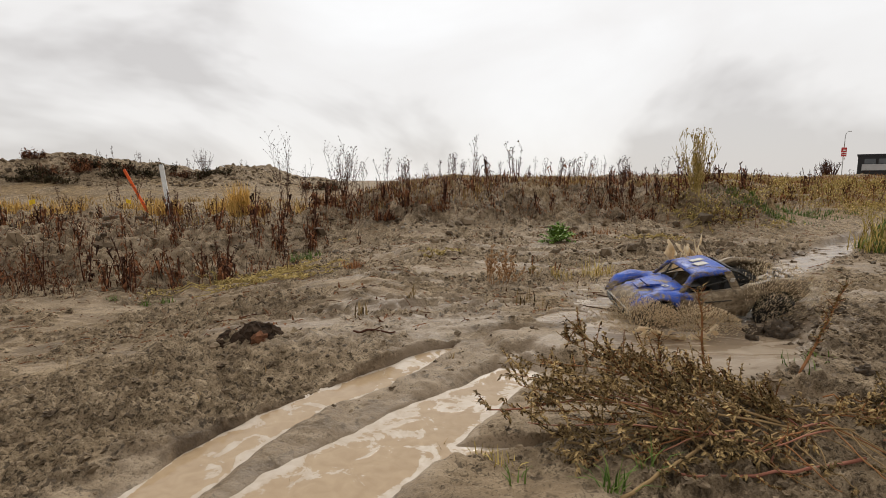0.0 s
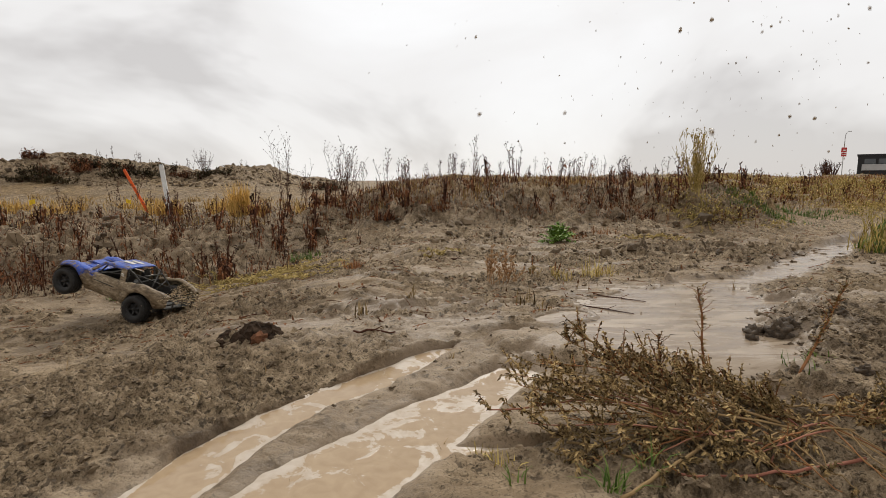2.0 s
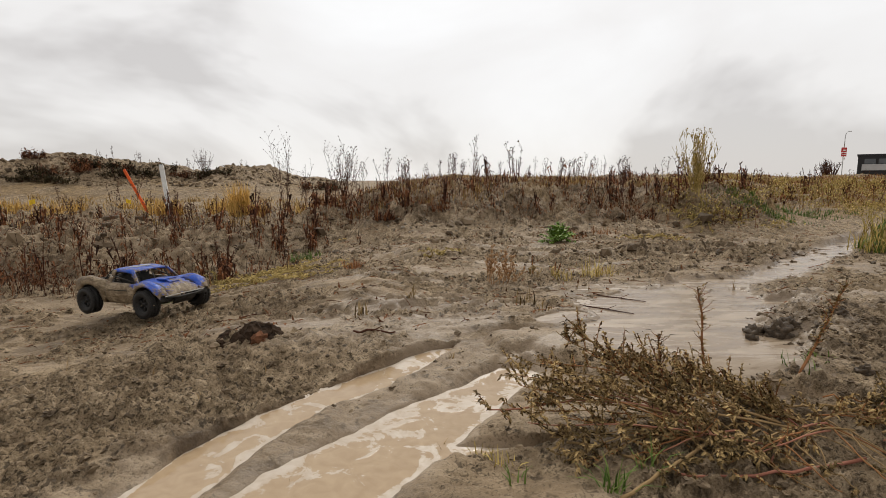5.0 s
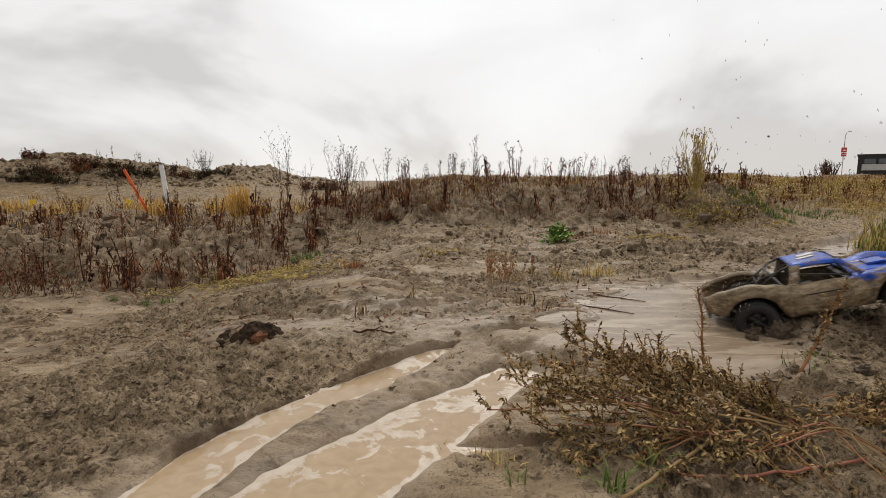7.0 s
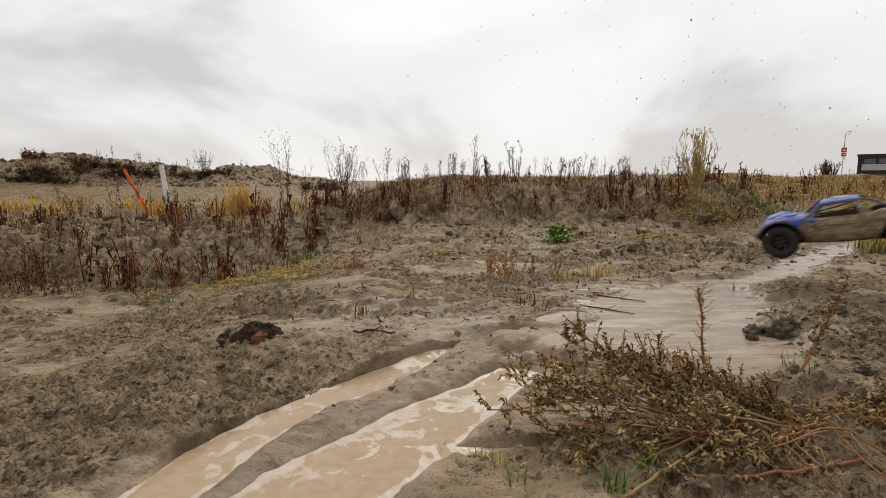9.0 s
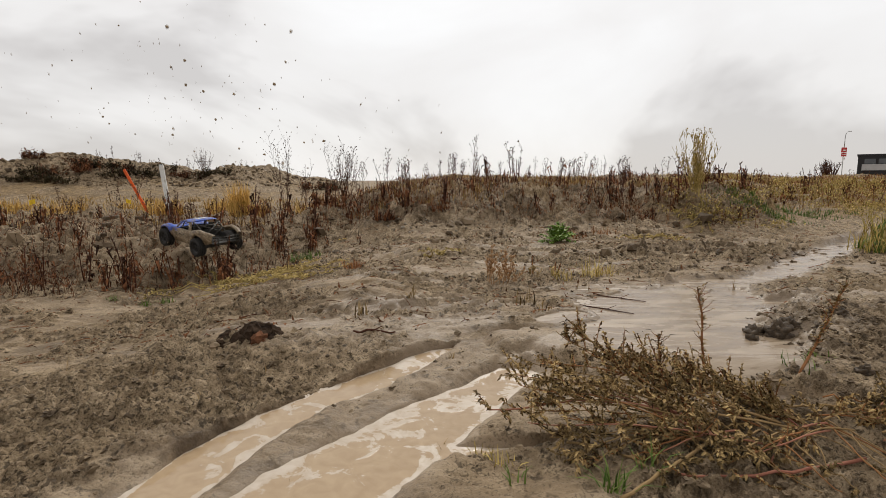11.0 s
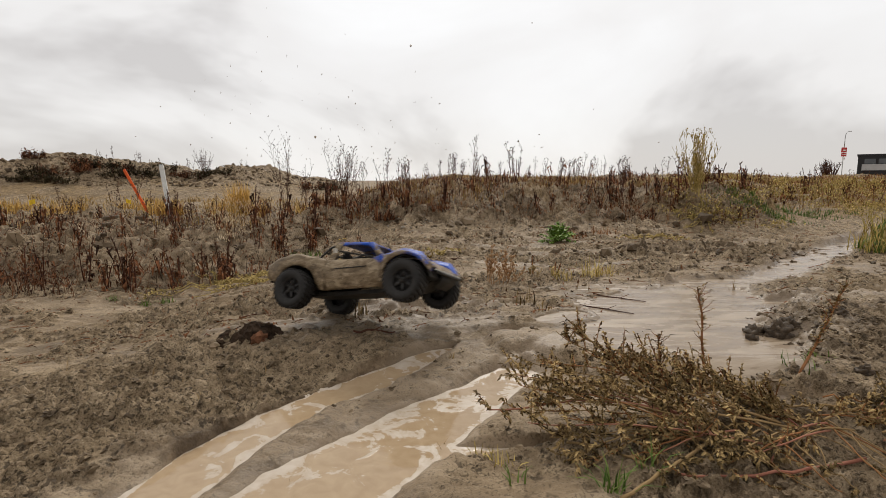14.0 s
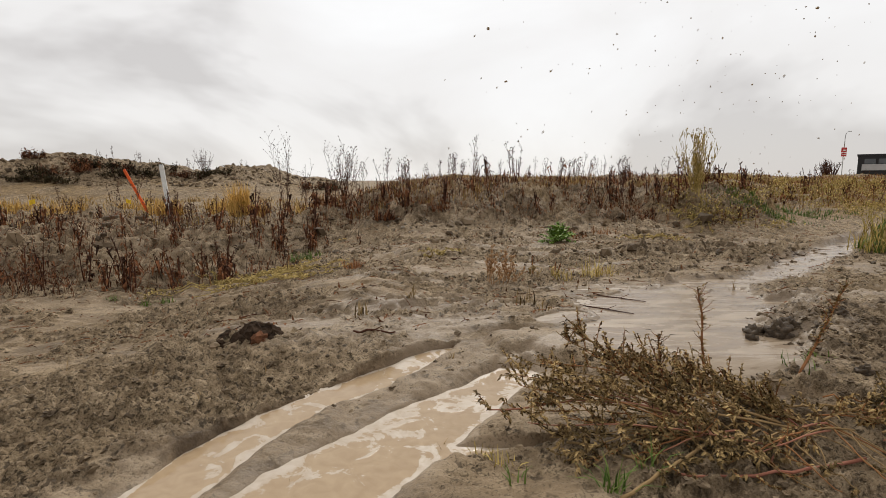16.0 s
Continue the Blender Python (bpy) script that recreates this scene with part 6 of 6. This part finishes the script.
def sign_lamp():
    p = thing("street_lamp", "tall grey street lamp with curved arm", "street lamp")
    x, y = 38.75, 50.0
    z = ground_z(x, y)
    s = Shape()
    s.tube([(x, y, z - 0.3), (x, y, 4.6), (x + 0.04, y, 4.95), (x + 0.14, y, 5.12), (x + 0.34, y, 5.2)], 0.035, 0.022, 8)
    part("pole", s, STEEL, p, "", True)
    s = Shape()
    s.box((x + 0.42, y, 5.2), (0.22, 0.12, 0.06))
    part("lamp_head", s, STEEL, p)
    g = thing("red_sign", "red and white hanging sign on a pole", "sign")
    s = Shape()
    s.box((x - 0.22, y - 0.3, 3.42), (0.50, 0.06, 0.46))
    s.box((x - 0.20, y - 0.3, 2.97), (0.46, 0.06, 0.34))
    part("panel", s, SIGNRED, g, "red sign panel")
    s = Shape()
    for zz, w, h in ((3.38, 0.3, 0.14), (3.18, 0.44, 0.05), (2.97, 0.36, 0.06), (2.62, 0.24, 0.22)):
        s.box((x - 0.21, y - 0.35, zz), (w, 0.03, h))
    part("lettering_bars", s, WHITE, g, "white bars")
    s = Shape()
    s.tube([(x - 0.2, y - 0.25, z - 0.3), (x - 0.2, y - 0.25, 3.6)], 0.022, 0.022, 6)
    part("post", s, STEEL, g)


sign_lamp()


def bare_tree(x, y, h, seed):
    t = thing("bare_bush", "leafless far-off bush on the horizon", "tree")
    r = random.Random(seed)
    s, tw = Shape(), Shape()
    for k in range(11):
        pts = bend((x + r.uniform(-0.3, 0.3), y, ground_z(x, y) - 0.1), away(r.uniform(0, 6.3), r.uniform(0.0, 0.55)), h * r.uniform(0.7, 1), 6, -0.1, 0.1, r)
        s.tube(pts, 0.03, 0.012, 4, False)
        for i in range(14):
            q = r.uniform(0.25, 0.98) * 6
            c = pts[int(q)].lerp(pts[int(q) + 1], q % 1)
            tw.tube(bend(c, away(r.uniform(0, 6.3), r.uniform(0.2, 0.9)), h * 0.22, 3, -0.1, 0.2, r), 0.014, 0.008, 3, False)
    part("limb", s, STEM_DARK, t, kind="stuff")
    part("twig", tw, STEM_DARK, t, kind="stuff")


bare_tree(26.8, 36.0, 1.5, 3)
bare_tree(27.4, 36.4, 1.3, 5)

# ---- thrown mud ----


def mat_splash(name, low, middle, high):
    m, t, b = nodes_of(name)
    n = noise_tex(t, coords(t), 24, 4, 0.6)
    c = ramp(t, n, [(0.32, low), (0.55, middle), (0.7, high)])
    t.links.new(c, b.inputs["Base Color"])
    b.inputs["Roughness"].default_value = 0.3
    tr = t.nodes.new("ShaderNodeBsdfTranslucent")
    t.links.new(c, tr.inputs["Color"])
    mx = t.nodes.new("ShaderNodeMixShader")
    mx.inputs["Fac"].default_value = 0.65
    t.links.new(b.outputs[0], mx.inputs[1])
    t.links.new(tr.outputs[0], mx.inputs[2])
    t.links.new(mx.outputs[0], t.nodes["Material Output"].inputs["Surface"])
    return m


SPLASH = mat_splash("flying_muddy_water", (0.56, 0.43, 0.27), (0.76, 0.64, 0.46), (0.90, 0.83, 0.70))
BROWN_SPLASH = mat_splash("flying_brown_slurry", (0.17, 0.115, 0.065), (0.32, 0.235, 0.14), (0.50, 0.395, 0.26))
DROP = mat_plain("flying_mud_drop", (0.30, 0.225, 0.145), 0.4, 0, 0.4, 60)
HIDE = -0.35
SLOW_G = 1.4  # the film runs slowed down


def fly(ob, t0, p0, v, until, turn=0.0, first=0.0):
    """Key a throw: rests under the mud, leaves at t0 from p0 with speed v, and falls back."""
    def place(t):
        k = t - t0
        return pose(p0[0] + v[0] * k, p0[1] + v[1] * k, p0[2] + v[2] * k - 0.5 * SLOW_G * k * k, 0, 0, turn * k)
    rows = []
    if t0 > 0.05:
        rows = [(0.0, pose(p0[0], p0[1], HIDE))]
        if t0 > 0.15:
            rows.append((t0 - 0.1, pose(p0[0], p0[1], HIDE)))
        rows.append((t0 - 0.034, pose(p0[0], p0[1], HIDE + 0.05)))
    n = max(3, int((until - max(t0, first)) / 0.13))
    start = max(t0, first)
    for i in range(n + 1):
        t = start + (until - start) * i / n
        if t < 16.0:
            rows.append((t, place(t)))
    end = place(until).translation
    if until + 0.15 < 16.0:
        rows += [(until + 0.1, pose(end.x, end.y, HIDE - 0.3)), (16.0, pose(end.x, end.y, HIDE - 0.3))]
    else:
        rows.append((16.0, place(16.0)))
    LATER.append(lambda: walk(ob, rows))


def land(vz, z0, floor=-0.12):
    """Time of flight until the ground."""
    return (vz + math.sqrt(vz * vz + 2 * SLOW_G * (z0 - floor))) / SLOW_G


def drops(t0, t1, where, count, clusters, vz, drift, size, seed, label="brown mud drop flung up by the wheels"):
    """Single drops and swarms of finer ones, thrown between t0 and t1."""
    r = random.Random(seed)
    for i in range(count + clusters):
        t = r.uniform(t0, t1)
        p = [where[k] + r.uniform(-1, 1) * where[3] for k in (0, 1)] + [0.05]
        up = r.uniform(*vz)
        v = (drift[0] + r.gauss(0, drift[2]), drift[1] + r.gauss(0, drift[2]) * 0.7, up)
        s = Shape()
        if i < count:
            k = size * r.uniform(0.5, 1.4)
            lumpy(s, (0, 0, 0), k, i + seed, 5, 7, r.uniform(0.7, 1.1), 0.25)
            ob = single("mud_drop", s, DROP, label, "mud drop", "flying mud drops", smooth=True)
        else:
            for _ in range(22):
                c = Vector((r.gauss(0, 0.3), r.gauss(0, 0.2), r.gauss(0, 0.2)))
                s.bead(c, size * r.uniform(0.22, 0.75), r.uniform(0.9, 1.6), away(r.uniform(0, 6), r.uniform(0, 1.5)))
            ob = single("mud_spray", s, DROP, "swarm of fine mud droplets in the air", "mud spray", "flying mud spray", "stuff")
        fly(ob, t, p, v, t + land(up, 0.05, -0.3 if i < count else -0.6), r.uniform(-60, 60))


def spray(t0, p0, v, n, shape, grain_size, seed, until, label, first=0.0, material=None, web=0):
    """One rigid burst of muddy water: streaks and blobs that fly together."""
    r = random.Random(seed)
    s = Shape()
    for _ in range(int(3.2 * n)):
        c, d = shape(r)
        k = 0.36 * grain_size * r.uniform(0.25, 1.0) ** 1.5
        s.bead(c, k, r.uniform(1.2, 5.5), d)
    for _ in range(web):
        c, d = shape(r)
        c2 = Vector(c) + Vector(d).normalized() * r.uniform(0.03, 0.09)
        s.tube(bend(c, d, (c2 - Vector(c)).length, 3, 0, 0.25, r), grain_size * r.uniform(0.3, 0.7), grain_size * 0.15, 4)
    ob = single("mud_splash", s, material or SPLASH, label, "splash", "bursts of muddy water", "stuff", smooth=True)
    fly(ob, t0, p0, v, until, 0.0, first)


def fan(a0, a1, r0, r1, lift, y=0.03):
    """Points along a raised fan, flying outward."""
    def pick(r):
        a, q = r.uniform(a0, a1), r0 + (r1 - r0) * math.sqrt(r.random())
        d = Vector((math.cos(a), r.uniform(-0.25, 0.25), math.sin(a) * lift))
        return d * q + Vector((0, r.gauss(0, y), 0)), d
    return pick


def plume(width, height, lean, seed, label, t0, p0, v, until, first=0.0, material=None):
    """A torn curtain of water that flies as one: wider, thinner and holed towards its uneven top."""
    n, m = 56, 30
    i, j = np.meshgrid(np.arange(n + 1) / n, np.arange(m + 1) / m)
    top = 0.72 + 0.34 * grain(i * 7, i * 0 + seed * 3.7, seed) + 0.14 * grain(i * 19, i * 0 + 0.5, seed + 5)
    X = width * (i - 0.5) * (0.75 + 0.5 * j) + lean * j * j + 0.02 * grain(i * 6, j * 4, seed + 1) * j
    Y = 0.03 * grain(i * 4, j * 3, seed + 2) - 0.05 * j * j
    Z = height * j * top
    torn = layers(i * 9 * width / 0.2, j * 3.2, 1.0, 3, seed + 3, 0.6)
    s = Shape()
    for b in range(m):
        for a in range(n):
            edge = 1.2 * abs(i[b, a] - 0.5) ** 2
            if torn[b, a] + 0.75 * j[b, a] + edge < 0.52:
                cell = [Vector((X[q, p], Y[q, p], Z[q, p])) for q, p in ((b, a), (b, a + 1), (b + 1, a + 1), (b + 1, a))]
                s.add(cell + [c + Vector((0, 0.004, 0)) for c in cell], [(0, 1, 2, 3), (7, 6, 5, 4)])
    ob = single("mud_sheet", s, material or SPLASH, label, "splash", "bursts of muddy water", smooth=True)
    fly(ob, t0, p0, v, until, 0.0, first)


# the first plunge through the pool
plume(0.18, 0.36, -0.10, 3, "curving sheet of muddy water thrown up beside the truck", 0.0, (1.05, 2.06, 0.0), (-0.25, 0.05, 0.35), 0.32)
plume(0.26, 0.10, -0.03, 21, "low torn wave of muddy water", 0.0, (0.74, 1.56, -0.02), (0.0, -0.05, 0.25), 0.42)
plume(0.10, 0.10, 0.05, 5, "small curving sheet of muddy water", 0.0, (1.22, 1.98, 0.04), (0.05, 0.05, 0.2), 0.6)
spray(0.0, (0.62, 1.60, 0.0), (-0.15, -0.05, 0.28), 1400, fan(0.5, 2.75, 0.02, 0.17, 0.75), 0.0040, 1, 0.42, "burst of muddy water round the wheel")
spray(0.0, (0.80, 1.58, 0.0), (0.1, -0.05, 0.30), 1400, fan(0.35, 2.5, 0.02, 0.18, 0.6), 0.0040, 2, 0.42, "burst of muddy water beside the truck")
spray(0.0, (1.05, 1.66, 0.0), (0.3, -0.05, 0.4), 1400, fan(0.1, 1.7, 0.03, 0.30, 0.8), 0.0040, 3, 0.45, "brown spray behind the rear wheel")
spray(0.0, (0.52, 1.74, 0.0), (-0.4, 0.0, 0.2), 600, fan(1.4, 3.0, 0.05, 0.22, 0.9), 0.0036, 4, 0.4, "fan of muddy water off the front wheel")
plume(0.22, 0.30, 0.04, 7, "tall torn curtain of muddy water", 0.06, (0.72, 1.60, -0.10), (0.03, 0.0, 0.85), 0.40)
spray(0.06, (0.74, 1.60, -0.08), (0.05, 0.0, 0.9), 500, fan(0.8, 2.3, 0.03, 0.30, 1.0), 0.0038, 6, 0.45, "tall burst of muddy drops")
spray(0.25, (0.76, 1.75, -0.1), (0.03, 0.0, 0.8), 700, fan(1.1, 2.0, 0.05, 0.27, 1.0), 0.0022, 8, 0.85, "thin veil of brown spray hanging over the pool")
spray(0.3, (0.70, 1.75, -0.03), (0.05, 0.0, 0.75), 900, fan(0.9, 2.2, 0.05, 0.32, 1.0), 0.0034, 9, 0.9, "thin veil of brown spray behind the truck")
# dirt from the wheels
spray(1.38, (-0.62, 2.05, -0.06), (0.3, 0.0, 0.5), 160, fan(-0.3, 1.2, 0.02, 0.16, 0.6), 0.006, 11, 1.85, "dirt thrown by the rear wheel", material=DROP)
spray(1.86, (-1.42, 2.42, -0.14), (0.4, -0.1, 0.5), 220, fan(-0.2, 1.0, 0.02, 0.2, 0.5), 0.006, 12, 2.35, "muddy water thrown by the rear wheel")
spray(2.36, (-2.05, 2.85, -0.2), (0.3, -0.1, 0.5), 180, fan(-0.2, 1.3, 0.02, 0.2, 0.5), 0.007, 13, 2.85, "dirt thrown by the rear wheels", material=DROP)
spray(6.9, (0.98, 1.58, -0.02), (-0.3, 0.0, 0.6), 120, fan(1.6, 3.2, 0.03, 0.22, 0.7), 0.004, 14, 7.5, "muddy drops off the rear wheel", material=DROP)
spray(13.36, (-1.15, 2.2, -0.16), (-0.15, -0.05, 0.5), 200, fan(1.3, 3.2, 0.03, 0.2, 0.6), 0.007, 15, 13.9, "dirt thrown by the rear wheels", material=DROP)
spray(13.62, (-0.90, 2.05, -0.05), (0.1, 0.0, 0.9), 320, fan(1.0, 2.1, 0.05, 0.2, 1.2), 0.005, 16, 14.6, "thin plume of muddy water behind the truck")
# the last plunge
spray(14.80, (0.78, 1.62, -0.03), (-0.1, 0.0, 0.38), 300, fan(0.4, 2.7, 0.03, 0.17, 0.8), 0.006, 21, 15.34, "crown of muddy water standing in the pool", material=BROWN_SPLASH)
spray(14.78, (1.05, 1.64, -0.02), (0.15, 0.0, 0.35), 1400, fan(0.2, 2.9, 0.03, 0.24, 0.5), 0.0048, 22, 15.28, "brown water surging round the rear wheel", material=BROWN_SPLASH)
spray(14.82, (1.33, 1.72, 0.0), (0.3, 0.0, 0.4), 300, fan(0.3, 2.6, 0.03, 0.2, 0.6), 0.006, 23, 15.36, "brown water surging round the front wheel", material=BROWN_SPLASH)
plume(0.14, 0.17, -0.03, 9, "torn curtain of brown water", 14.92, (1.30, 1.72, -0.1), (0.15, 0.05, 0.7), 15.38, material=BROWN_SPLASH)
plume(0.30, 0.11, 0.02, 13, "low torn crown of brown water", 14.80, (0.82, 1.60, -0.03), (-0.05, 0.0, 0.34), 15.34, material=BROWN_SPLASH)
plume(0.34, 0.13, 0.05, 17, "low torn wave of brown water", 14.78, (1.10, 1.62, -0.03), (0.2, 0.0, 0.34), 15.3, material=BROWN_SPLASH)
spray(15.0, (0.88, 1.62, -0.06), (0.05, 0.0, 0.5), 160, fan(0.6, 2.5, 0.03, 0.15, 1.0), 0.006, 24, 15.6, "brown crown of splashing water", material=BROWN_SPLASH)
spray(15.0, (1.3, 1.9, -0.02), (0.1, 0.1, 0.6), 160, fan(0.3, 2.8, 0.05, 0.35, 0.6), 0.005, 25, 15.8, "scattered mud drops over the pool", material=DROP)
spray(15.25, (1.5, 2.1, -0.02), (0.1, 0.1, 0.55), 120, fan(0.3, 2.8, 0.05, 0.35, 0.5), 0.006, 26, 15.95, "scattered mud drops over the track", material=DROP)
# drops high in the air
drops(0.02, 0.45, (1.0, 1.6, 0, 0.35), 150, 20, (1.2, 2.05), (0.08, -0.02, 0.30), 0.0036, 100)
drops(0.10, 0.35, (0.5, 1.2, 0, 0.2), 7, 0, (1.3, 1.9), (-0.1, -0.22, 0.12), 0.0060, 150)
drops(6.3, 7.3, (1.2, 1.7, 0, 0.3), 6, 9, (1.2, 2.0), (-0.1, 0.2, 0.25), 0.0040, 200)
drops(7.0, 7.6, (1.8, 2.2, 0, 0.4), 6, 8, (1.3, 2.1), (-0.3, 0.2, 0.25), 0.0040, 300)
drops(9.9, 10.9, (-0.9, 2.2, 0, 0.5), 44, 14, (1.3, 2.2), (-0.1, 0.1, 0.3), 0.0046, 400)
drops(13.2, 14.0, (-0.6, 2.0, 0, 0.3), 14, 11, (1.1, 1.8), (0.5, 0.2, 0.3), 0.0040, 500)
drops(14.2, 14.9, (0.9, 1.7, 0, 0.3), 18, 20, (1.2, 1.9), (0.0, 0.1, 0.3), 0.0040, 600)

motions()
